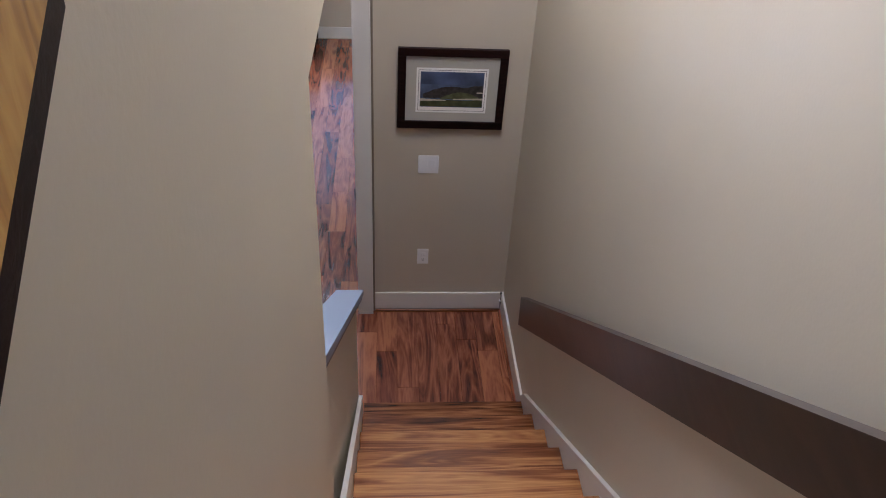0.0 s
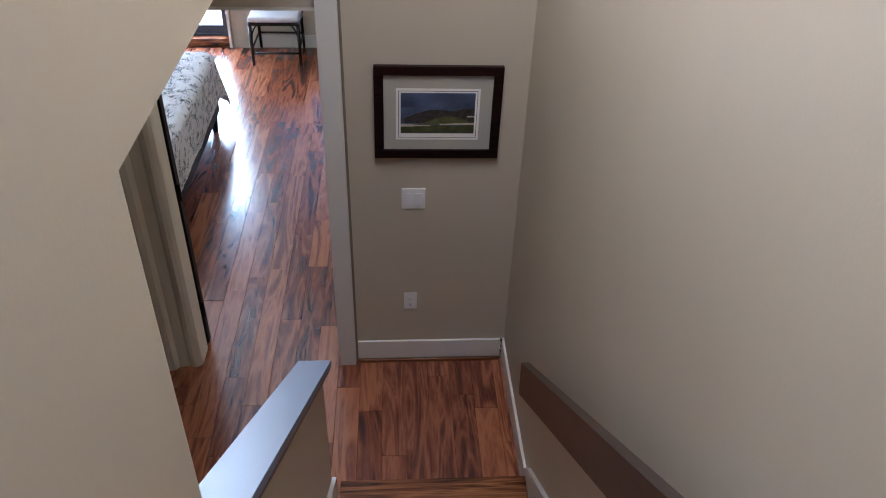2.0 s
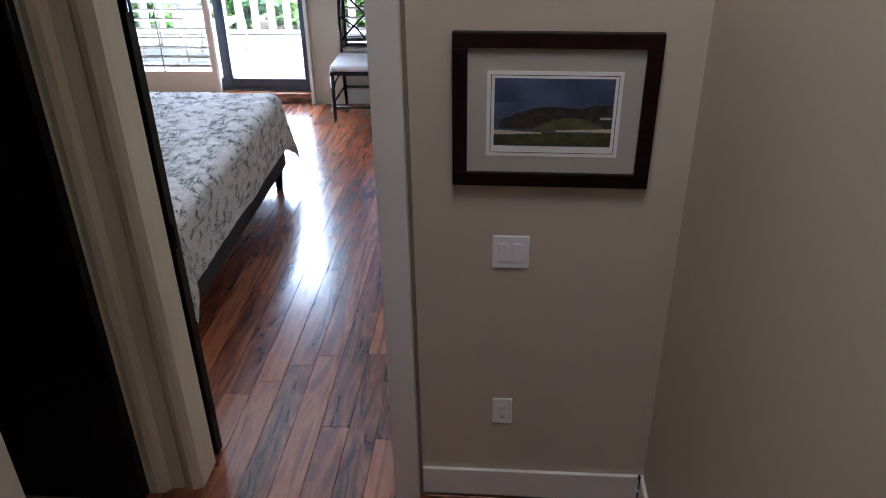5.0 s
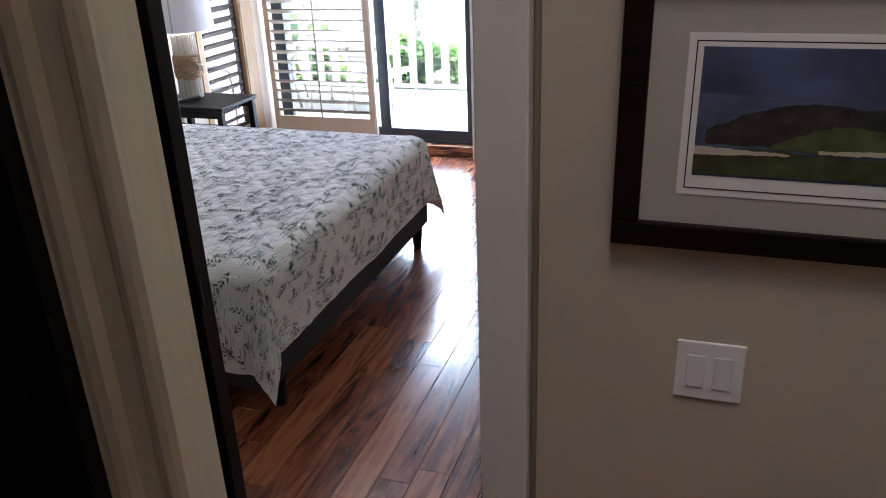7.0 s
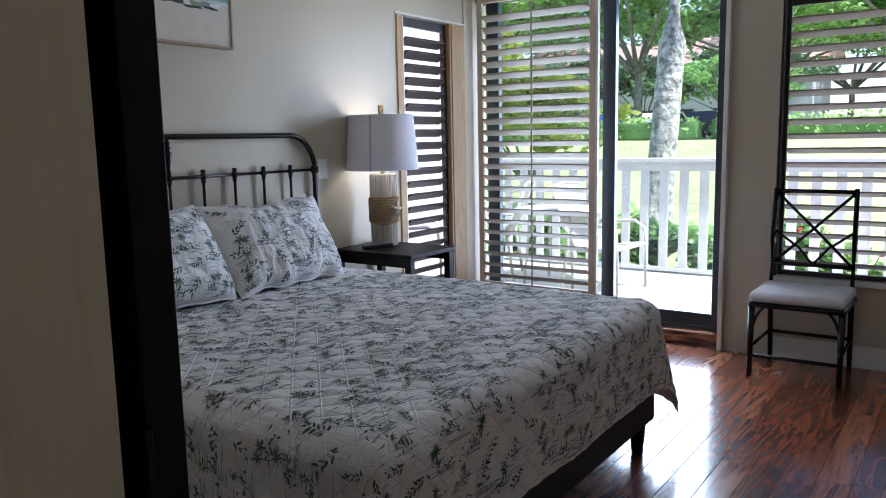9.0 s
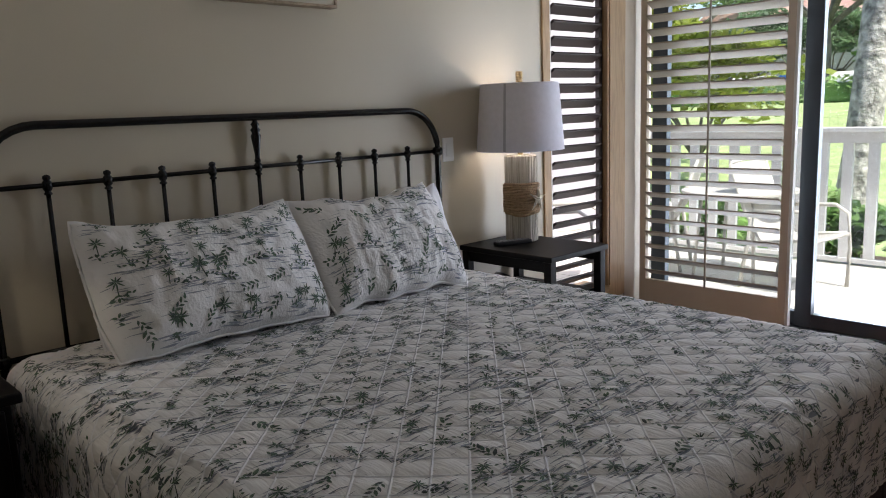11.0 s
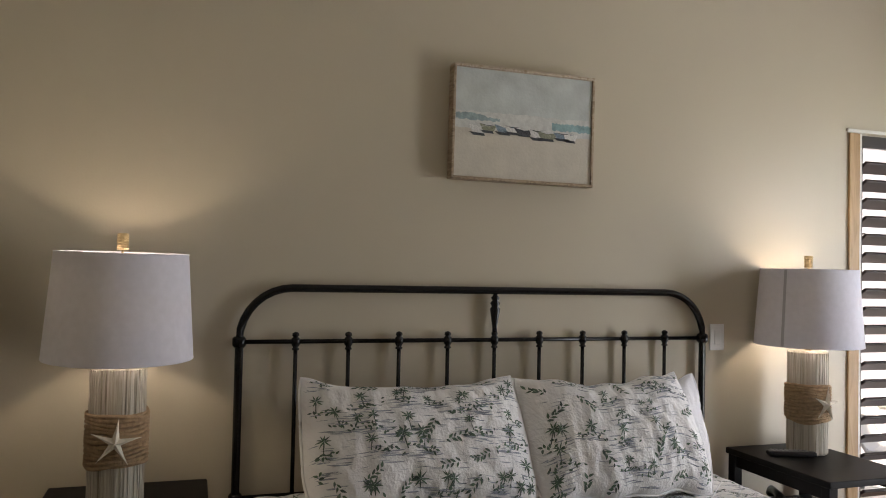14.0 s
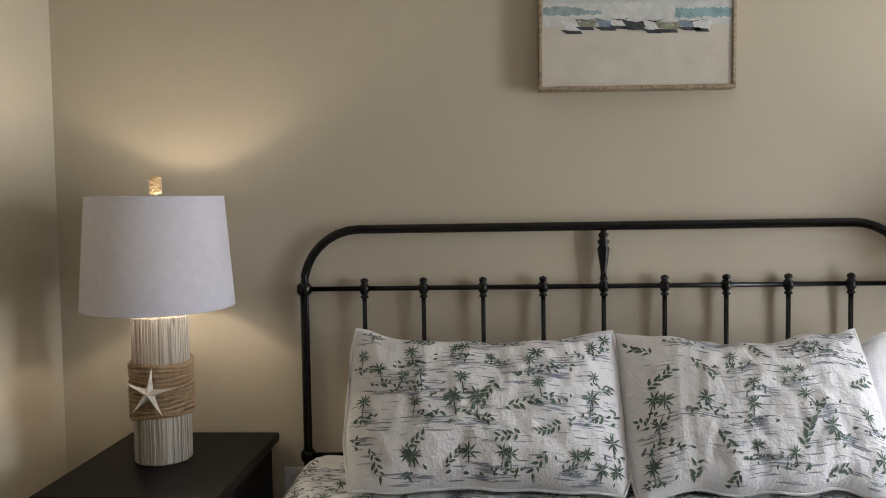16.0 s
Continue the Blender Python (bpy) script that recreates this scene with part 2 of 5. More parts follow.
# the shade lets the bulb glow through its cloth
_l = LINEN.node_tree
_t, _a = _l.nodes.new("ShaderNodeBsdfTranslucent"), _l.nodes.new("ShaderNodeMixShader")
_t.inputs["Color"].default_value = (0.8, 0.72, 0.6, 1)
_a.inputs[0].default_value = 0.12
_l.links.new(_l.nodes["Principled BSDF"].outputs[0], _a.inputs[1])
_l.links.new(_t.outputs[0], _a.inputs[2])
_l.links.new(_a.outputs[0], _l.nodes["Material Output"].inputs["Surface"])


# ---- building helpers ----
def link_mesh(name, bm, mat, smooth=False):
    me = bpy.data.meshes.new(name)
    bm.to_mesh(me)
    bm.free()
    me.materials.append(mat)
    if smooth:
        me.shade_smooth()
    return new(name, me)


def thing(name, label, category, at=(0, 0, 0), group="", turn=0.0):
    ob = new(name)
    ob.matrix_world = pose(*at, 0, 0, turn)
    return tagged(ob, label, category, group)


def part(name, bm, mat, parent, label="", smooth=False):
    """One mesh under a thing or a part, in the parent's own coordinates."""
    ob = link_mesh(name, bm, mat, smooth)
    ob.parent = parent
    return tagged(ob, label) if label else ob


def structure(name, bm, mat, label="", smooth=False):
    return tagged(link_mesh(name, bm, mat, smooth), label, "", "", "structure")


def box(x0, x1, y0, y1, z0, z1, bevel=0.0, bm=None):
    bm = bm or bmesh.new()
    r = bmesh.ops.create_cube(bm, size=1, matrix=Matrix.LocRotScale(((x0 + x1) / 2, (y0 + y1) / 2, (z0 + z1) / 2), None, (abs(x1 - x0), abs(y1 - y0), abs(z1 - z0))))
    if bevel:
        es = list({e for v in r["verts"] for e in v.link_edges})
        bmesh.ops.bevel(bm, geom=es, offset=bevel, segments=2, affect="EDGES", profile=0.5)
    return bm


def lathe(profile, n=24, at=(0, 0, 0), bm=None):
    """A turned shape: profile of (radius, height)."""
    bm = bm or bmesh.new()
    rings = []
    for r, z in profile:
        rings.append([bm.verts.new((at[0] + r * math.cos(2 * math.pi * i / n), at[1] + r * math.sin(2 * math.pi * i / n), at[2] + z)) for i in range(n)])
    for a, b in zip(rings, rings[1:]):
        for i in range(n):
            bm.faces.new((a[i], a[(i + 1) % n], b[(i + 1) % n], b[i]))
    bm.faces.new(rings[0][::-1])
    bm.faces.new(rings[-1])
    return bm


def tube(points, radius, n=10, bm=None, closed=False):
    bm = bm or bmesh.new()
    pts = [Vector(p) for p in points]
    rings, up = [], Vector((0.013, 0.021, 1))
    for i, p in enumerate(pts):
        if closed:
            d = pts[(i + 1) % len(pts)] - pts[i - 1]
        else:
            d = pts[min(i + 1, len(pts) - 1)] - pts[max(i - 1, 0)]
        d.normalize()
        s = d.cross(up)
        if s.length < 0.05:
            s = d.cross(Vector((1, 0.02, 0)))
        s.normalize()
        t = s.cross(d)
        r = radius[i] if isinstance(radius, (list, tuple)) else radius
        rings.append([bm.verts.new(p + r * (math.cos(a) * s + math.sin(a) * t)) for a in (2 * math.pi * k / n for k in range(n))])
    pairs = list(zip(rings, rings[1:])) + ([(rings[-1], rings[0])] if closed else [])
    for a, b in pairs:
        for k in range(n):
            bm.faces.new((a[k], a[(k + 1) % n], b[(k + 1) % n], b[k]))
    if not closed:
        bm.faces.new(rings[0])
        bm.faces.new(rings[-1][::-1])
    bmesh.ops.recalc_face_normals(bm, faces=bm.faces)
    return bm


def prism(outline, x0, x1, axis="x"):
    """An outline of (a, b) pairs pushed through along an axis: x: (y, z); y: (x, z); z: (x, y)."""
    bm = bmesh.new()
    put = {"x": lambda a, b, c: (c, a, b), "y": lambda a, b, c: (a, c, b), "z": lambda a, b, c: (a, b, c)}[axis]
    lo = [bm.verts.new(put(a, b, x0)) for a, b in outline]
    hi = [bm.verts.new(put(a, b, x1)) for a, b in outline]
    bm.faces.new(lo)
    bm.faces.new(hi[::-1])
    for i in range(len(outline)):
        j = (i + 1) % len(outline)
        bm.faces.new((lo[j], lo[i], hi[i], hi[j]))
    bmesh.ops.recalc_face_normals(bm, faces=bm.faces)
    return bm


def grid_surface(fn, nu, nv, bm=None):
    bm = bm or bmesh.new()
    vs = [[bm.verts.new(fn(i / nu, j / nv)) for j in range(nv + 1)] for i in range(nu + 1)]
    for i in range(nu):
        for j in range(nv):
            bm.faces.new((vs[i][j], vs[i + 1][j], vs[i + 1][j + 1], vs[i][j + 1]))
    return bm


# ---- the plan (metres) ----
XB, YB0, YB1 = -3.235, 4.50, 9.12        # bedroom: wall behind the bed, wall of the door, wall of the windows
XE = 1.10                                # bedroom's far side wall
YD = 4.39                                # hall face of the wall with the bedroom door
DX0, DX1, DH = -0.74, 0.046, 2.05         # bedroom doorway
XS0, XS1 = 0.085, 0.985                  # faces of the stair's two walls
XH = -0.96                               # hall's other wall
RISE, RUN, NOSE1, STEPS = 0.183, 0.255, 3.41, 10
ZU = RISE * STEPS
HALLZ, BEDZ = 2.745, 3.2
WALLEND = 1.88


def slope(y):
    """Height of the nosing line of the stair."""
    return RISE + (NOSE1 - y) / RUN * RISE


# walls
structure("wall_bed", box(XB - 0.19, XB, 4.2, 8.255, -0.05, BEDZ), WALL, "plain tan painted wall behind the bed")
structure("wall_bed_reveal", box(XB - 0.19, XB - 0.046, 9.06, YB1 + 0.2, -0.05, BEDZ), WALL)
structure("wall_bed_end", box(XB - 0.045, XB, 8.84, YB1 + 0.2, -0.05, BEDZ), WALL, "narrow tan painted wall beside the side window")
structure("wall_bed_over", box(XB - 0.19, XB, 8.255, 8.84, 2.22, BEDZ), WALL)
structure("wall_bed_under", box(XB - 0.19, XB, 8.255, 8.84, -0.05, 0.27), WALL)
structure("wall_door_side", box(XB, DX0, YD, YB0, -0.05, BEDZ), WALL, "tan painted wall beside the bedroom door")
structure("wall_door_over", box(DX0, DX1 + 0.009, YD, YB0, DH, TOPZ), WALL)
structure("wall_stair_end", box(DX1 + 0.009, XS1, YD, YB0, -0.05, TOPZ), WALL, "tan painted wall at the foot of the stair")
structure("wall_stair_end_back", box(XS1, XE, YD, YB0, -0.05, TOPZ), WALL)
structure("wall_hall_over_door", box(XH - 0.1, DX0, YD, YB0 - 0.002, BEDZ, TOPZ), WALL)
structure("wall_bedroom_far", box(XE, XE + 0.12, YD, YB1 + 0.2, -0.05, BEDZ), WALL)
structure("wall_stair_right", box(XS1, XS1 + 0.12, -2.6, YD, -0.05, TOPZ), WALL, "tall tan painted wall along the stair")
def rounded_end_wall(x0, x1, y0, y1, z0, z1, r):
    """A wall whose far end is rounded over with a bullnose bead."""
    arc = [(x1 - r + r * math.cos(a), y1 - r + r * math.sin(a)) for a in (math.pi / 2 * i / 8 for i in range(9))]
    arc += [(x0 + r - r * math.sin(a), y1 - r + r * math.cos(a)) for a in (math.pi / 2 * i / 8 for i in range(9))]
    return prism([(x0, y0), (x1, y0)] + arc, z0, z1, "z")


structure("wall_stair_left", rounded_end_wall(XS0 - 0.1, XS0, -2.6, WALLEND, -0.05, TOPZ, 0.022), WALL, "tall tan painted wall on the open side of the stair")
# the gap between these upper pieces is made for the added left fill
structure("wall_stair_header_end", box(XS0 - 0.1, XS0, 3.15, YD, 3.55, TOPZ), WALL)
structure("wall_stair_lintel", box(XS0 - 0.1, XS0, WALLEND, 3.15, 4.32, TOPZ), WALL)
structure("wall_stair_header", box(XS0 - 0.1, XS0, WALLEND - 0.0215, YD, HALLZ, 3.55), WALL, "tan painted wall over the opening beside the stair")
structure("wall_upstairs_back", box(XS0 - 0.1, XS1 + 0.12, -2.72, -2.6, ZU - 0.1, TOPZ), WALL)
structure("wall_hall_left", box(XH - 0.1, XH, 0.9, 3.74, -0.05, HALLZ), WALL, "tan painted hall wall")
structure("wall_hall_left_end", box(XH - 0.1, XH, 4.345, YD, -0.05, HALLZ), WALL)
structure("wall_hall_left_over", box(XH - 0.1, XH, 3.74, 4.345, 2.04, HALLZ), WALL)
structure("wall_hall_back", box(XH, XS0 - 0.1, 0.8, 0.9, -0.05, HALLZ), WALL)
structure("wall_bath_back", box(-2.7, XH - 0.1, 2.3, 2.4, -0.05, 2.5), WALL)
structure("wall_bath_side", box(-2.8, -2.7, 2.3, YD, -0.05, 2.5), WALL)
# window wall: door opening, shutter bay and the window by the chair
structure("wall_window_pier", box(-1.33, -1.03, YB1, YB1 + 0.2, -0.05, BEDZ), WALL, "painted wall between the glass door and the window")
structure("wall_window_head", box(XB, -1.33, YB1, YB1 + 0.2, 2.45, BEDZ), WALL)
structure("wall_window_sill", box(-1.03, XE, YB1, YB1 + 0.2, -0.05, 0.5), WALL)
structure("wall_window_over", box(-1.03, XE, YB1, YB1 + 0.2, 2.2, BEDZ), WALL)
structure("wall_window_right", box(0.05, XE, YB1, YB1 + 0.2, 0.5, 2.2), WALL)
# ceilings
structure("ceiling_bedroom", box(XB - 0.19, XE + 0.12, YB0, YB1 + 0.3, BEDZ, BEDZ + 0.12), CEIL)
structure("ceiling_hall", box(XH - 0.1, XS0 - 0.1, 0.8, YD, HALLZ, HALLZ + 0.1), CEIL)
# the stair ceiling is left open in the middle for the added fill
structure("ceiling_stair", box(XS0 - 0.1, XS1 + 0.12, -2.72, 1.38, TOPZ, TOPZ + 0.1), CEIL)
structure("ceiling_stair_end", box(XS0 - 0.1, XS1 + 0.12, 3.62, YB0, TOPZ, TOPZ + 0.1), CEIL)
structure("ceiling_stair_left", box(XS0 - 0.1, 0.22, 1.38, 3.62, TOPZ, TOPZ + 0.1), CEIL)
structure("ceiling_stair_right", box(0.84, XS1 + 0.12, 1.38, 3.62, TOPZ, TOPZ + 0.1), CEIL)
structure("ceiling_bath", box(-2.8, XH - 0.1, 2.3, YD, 2.5, 2.6), CEIL)

# ---- floors ----
structure("floor", box(XB - 0.1, XE, YB0 - 0.11, YB1 + 0.2, -0.2, -0.016), FLOOR, "dark reddish acacia plank floor, glossy")
structure("floor_hall", box(XH, XS1, 0.9, YB0 - 0.11, -0.2, -0.016), FLOOR, "acacia plank floor of the hall and landing")
structure("floor_upstairs", box(XS0, XS1, -2.6, NOSE1 - RUN * (STEPS - 1) - 0.002, ZU - 0.2, ZU), FLOOR)
structure("floor_bath", box(-2.7, XH - 0.002, 2.4, YD, -0.2, -0.012), BATHGROUT, "cream square tiles of the bathroom floor")

# ---- stair ----
stair = thing("staircase", "straight wooden stair with figured acacia treads between painted skirt boards", "stairs")
for k in range(1, STEPS + 1):
    yn, zt = NOSE1 - RUN * (k - 1), RISE * k
    part("tread", box(XS0 + 0.022, XS1 - 0.022, yn - RUN - 0.005, yn, zt - 0.035, zt, 0.004), TREAD, stair)
    part("riser", box(XS0 + 0.022, XS1 - 0.022, yn - 0.040, yn - 0.022, zt - RISE, zt - 0.036), TREAD, stair)
part("stringer", prism([(NOSE1 + 0.06, -0.01), (NOSE1 + 0.06, 0.16), (3.40, slope(3.40) + 0.06), (0.9, slope(0.9) + 0.06), (0.9, slope(0.9) - 0.5), (2.9, -0.01)], XS1 - 0.02, XS1 - 0.001), TRIM, stair, "cream painted skirt board")
part("stringer", prism([(3.29, -0.01), (3.29, slope(3.29) + 0.1), (0.9, slope(0.9) + 0.1), (0.9, slope(0.9) - 0.5), (2.9, -0.01)], XS0 + 0.001, XS0 + 0.02), TRIM, stair, "cream painted skirt board")

capz = lambda y: 1.058 + 0.675 * (3.30 - y)


def skewed(bm):
    """The low wall drifts a little towards the stair at its foot."""
    for v in bm.verts:
        v.co.x += (v.co.y - 3.30) * 0.026
    return bm


structure("half_wall", skewed(prism([(3.28, -0.01), (3.28, capz(3.28) - 0.03), (WALLEND - 0.002, capz(WALLEND) - 0.03), (WALLEND - 0.002, -0.01)], XS0 - 0.08, XS0)), WALL, "low sloping tan wall beside the stair")
structure("half_wall_cap", skewed(prism([(3.31, capz(3.31) - 0.03), (3.31, capz(3.31)), (WALLEND + 0.002, capz(WALLEND)), (WALLEND + 0.002, capz(WALLEND) - 0.03)], XS0 - 0.09, XS0 + 0.034)), CAP_SHEEN, "glossy white-painted cap on the sloping low wall, tinted blue-grey for the window's reflection")
# a strip in rail wood colour stands for the shadow under the cap's edge
structure("half_wall_moulding", skewed(prism([(3.295, capz(3.295) - 0.055), (3.295, capz(3.295) - 0.031), (WALLEND + 0.002, capz(WALLEND) - 0.031), (WALLEND + 0.002, capz(WALLEND) - 0.055)], XS0 + 0.001, XS0 + 0.028)), RAILWOOD, "dark strip put in for the edge shadow under the cap")

handrail = thing("handrail", "flat dark brown wooden handrail on wall brackets beside the stair", "handrail")
hz = lambda y: 0.935 + 0.728 * (3.394 - y)
part("board", prism([(3.394, hz(3.394)), (3.394 - 0.02, hz(3.394) - 0.160), (0.6, hz(0.6) - 0.165), (0.6, hz(0.6))], 0.879, 0.911), RAILWOOD, handrail)
for y in (3.15, 2.3, 1.45, 0.75):
    part("bracket", tube([(0.905, y, hz(y) - 0.08), (0.94, y, hz(y) - 0.10), (XS1, y, hz(y) - 0.11)], 0.009, 8), IRON, handrail, "small dark metal bracket")

# trims
structure("door_casing_right", box(DX1 - 0.001, 0.139, YD - 0.045, YD - 0.0005, -0.005, DH + 0.1, 0.004), TRIM, "wide cream painted door casing")
structure("door_jamb_right", box(DX1 - 0.004, DX1 + 0.008, YD - 0.001, YB0 + 0.012, -0.005, DH), TRIM, "cream painted door jamb")
structure("door_head", box(DX0, DX1 - 0.005, YD - 0.001, YB0 + 0.012, DH - 0.014, DH - 0.001), TRIM)
# brown strip paints in the shade along the casing's outer edge
structure("casing_caulk", box(0.1391, 0.151, YD - 0.010, YD - 0.0005, -0.004, DH + 0.1, 0.003), EDGE_SHADE, "narrow strip coloured dark for the shaded joint beside the door casing")
structure("baseboard", box(0.152, XS1 - 0.0, YD - 0.016, YD - 0.0005, 0.022, 0.15, 0.003), TRIM, "cream painted baseboard")
structure("baseboard_side", box(XS1 - 0.016, XS1 - 0.0005, NOSE1 + 0.062, YD - 0.017, 0.022, 0.15, 0.003), TRIM, "cream painted baseboard along the landing")
structure("quarter_round", box(0.152, XS1, YD - 0.030, YD - 0.0165, -0.004, 0.021, 0.006), TREAD, "thin acacia strip at the floor")
structure("quarter_round_side", box(XS1 - 0.030, XS1 - 0.001, NOSE1 + 0.062, YD - 0.031, -0.004, 0.021, 0.006), FLOOR)
# fluted jamb between the bathroom and the bedroom doors
steps = [(-0.938, 4.36), (-0.938, 4.335), (-0.932, 4.328), (-0.922, 4.331), (-0.90, 4.327), (-0.885, 4.331), (-0.872, 4.334), (-0.852, 4.356), (-0.80, 4.366), (-0.785, 4.356), (-0.765, 4.352), (-0.745, 4.360), (-0.728, 4.372), (-0.728, YB0 + 0.012), (-0.742, YB0 + 0.012), (-0.742, 4.389), (-0.938, 4.389)]
structure("door_casing_left", prism(steps, -0.004, 2.10, "z"), JAMB, "fluted cream casing between two doorways")
structure("bath_jamb", box(XH - 0.102, XH - 0.002, 4.332, 4.344, -0.004, 2.04), JAMB, "cream painted bathroom door jamb")
structure("bath_jamb_near", box(XH - 0.102, XH + 0.004, 3.741, 3.755, -0.004, 2.04), TRIM)
structure("bath_casing_near", box(XH + 0.001, XH + 0.02, 3.66, 3.745, -0.004, 2.1, 0.004), TRIM, "cream painted bathroom door casing")
structure("baseboard_bed", box(XB, XB + 0.015, YB0, 8.2, 0.0, 0.13, 0.003), TRIM)
structure("baseboard_window", box(-1.03, XE, YB1 - 0.015, YB1, 0.0, 0.13, 0.003), TRIM)


def door_leaf(at, turn, label, width=0.76):
    d = thing("door", label, "door", at, turn=turn)
    part("leaf", box(0.006, width, -0.050, 0.0, 0.008, 2.03, 0.002), DOORBLACK, d)
    for z0, z1 in ((0.16, 0.95), (1.08, 1.9)):
        part("panel_moulding", box(0.13, width - 0.13, 0.0, 0.008, z0, z1, 0.004), DOORBLACK, d)
    for z in (0.22, 1.0, 1.82):
        part("hinge", lathe([(0.007, 0), (0.007, 0.09)], 10, (0.0, 0.004, z)), IRON, d, "dark metal hinge")
    part("knob", lathe([(0.012, 0), (0.012, 0.03), (0.027, 0.04), (0.027, 0.06), (0.01, 0.07)], 14), IRON, d).matrix_local = pose(width - 0.06, 0.0, 1.0, -90, 0, 0)
    return d


door_leaf((-0.718, YB0 + 0.042, 0.0), 180, "nearly black wooden bedroom door folded open against the wall")
door_leaf((XH + 0.034, 4.280, 0.0), 180, "nearly black wooden bathroom door standing open", 0.6)


# ---- wall plates and pictures in the hall ----
def wall_plate(name, label, m, w, h, kind):
    p = new(name)
    p.matrix_world = m
    tagged(p, label, "switch" if "switch" in name else "outlet")
    part("plate", box(-w / 2, w / 2, -0.006, 0, -h / 2, h / 2, 0.003), WHITEPLASTIC, p)
    n = 2 if kind == "double" else 1
    for i in range(n):
        cx = (i - (n - 1) / 2) * 0.046
        if kind == "outlet":
            part("socket", box(cx - 0.017, cx + 0.017, -0.009, -0.0062, -0.034, 0.034, 0.002), WHITEPLASTIC, p)
            for z in (0.014, -0.014):
                for dx in (-0.006, 0.006):
                    part("slot", box(dx - 0.001, dx + 0.001, -0.0096, -0.0091, z - 0.004, z + 0.004), GREYPLASTIC, p)
            part("button", box(-0.006, 0.006, -0.0105, -0.0091, -0.028, -0.022), GREYPLASTIC, p)
        else:
            part("rocker", box(cx - 0.016, cx + 0.016, -0.010, -0.0062, -0.033, 0.033, 0.002), WHITEPLASTIC, p)
    return p


wall_plate("light_switch", "white double rocker light switch on the tan wall", pose(0.4625, YD, 1.098), 0.118, 0.118, "double")
wall_plate("outlet", "white wall outlet low on the tan wall", pose(0.449, YD, 0.438), 0.07, 0.114, "outlet")
wall_plate("light_switch", "white rocker light switch beside the headboard", pose(XB, 7.455, 1.235, 0, 0, 90), 0.075, 0.118, "single")
wall_plate("outlet", "white wall outlet behind the bedside lamp", pose(XB, 8.05, 1.15, 0, 0, 90), 0.07, 0.114, "outlet")
wall_plate("outlet", "white wall outlet beside the nightstand", pose(XB, 5.31, 0.56, 0, 0, 90), 0.07, 0.114, "outlet")
coil = thing("cable_stub", "short black cable clipped at the baseboard corner", "cable")
part("cable", tube([(0.972, YD - 0.022, 0.03), (0.968, YD - 0.024, 0.08), (0.972, YD - 0.022, 0.13), (0.965, YD - 0.018, 0.16)], 0.006, 8), BLACKPLASTIC, coil)
part("clip", box(0.958, 0.98, YD - 0.032, YD - 0.014, 0.088, 0.097), WHITEPLASTIC, coil)


def frame_rails(parent, w, h, t, depth, mat, bevel=0.006):
    for x0, x1, z0, z1 in ((-w / 2, w / 2, h / 2 - t, h / 2), (-w / 2, w / 2, -h / 2, -h / 2 + t), (-w / 2, -w / 2 + t, -h / 2 + t, h / 2 - t), (w / 2 - t, w / 2, -h / 2 + t, h / 2 - t)):
        part("frame_rail", box(x0, x1, -depth, 0, z0, z1, bevel), mat, parent)


def shape(pts, y, mat, parent, name, label=""):
    """A flat painted patch, as (x, z) outline."""
    bm = bmesh.new()
    bm.faces.new([bm.verts.new((x, y, z)) for x, z in pts][::-1])
    bmesh.ops.recalc_face_normals(bm, faces=bm.faces)
    ob = part(name, bm, mat, parent, label)
    return ob


def ragged(x0, x1, lo, hi, seed, n=26, amp=0.01):
    """An outline between two uneven edges given as functions of 0..1."""
    r = random.Random(seed)
    top = [(x0 + (x1 - x0) * i / n, hi(i / n) + r.uniform(-amp, amp)) for i in range(n + 1)]
    bot = [(x0 + (x1 - x0) * i / n, lo(i / n) + r.uniform(-amp, amp)) for i in range(n, -1, -1)]
    return top + bot


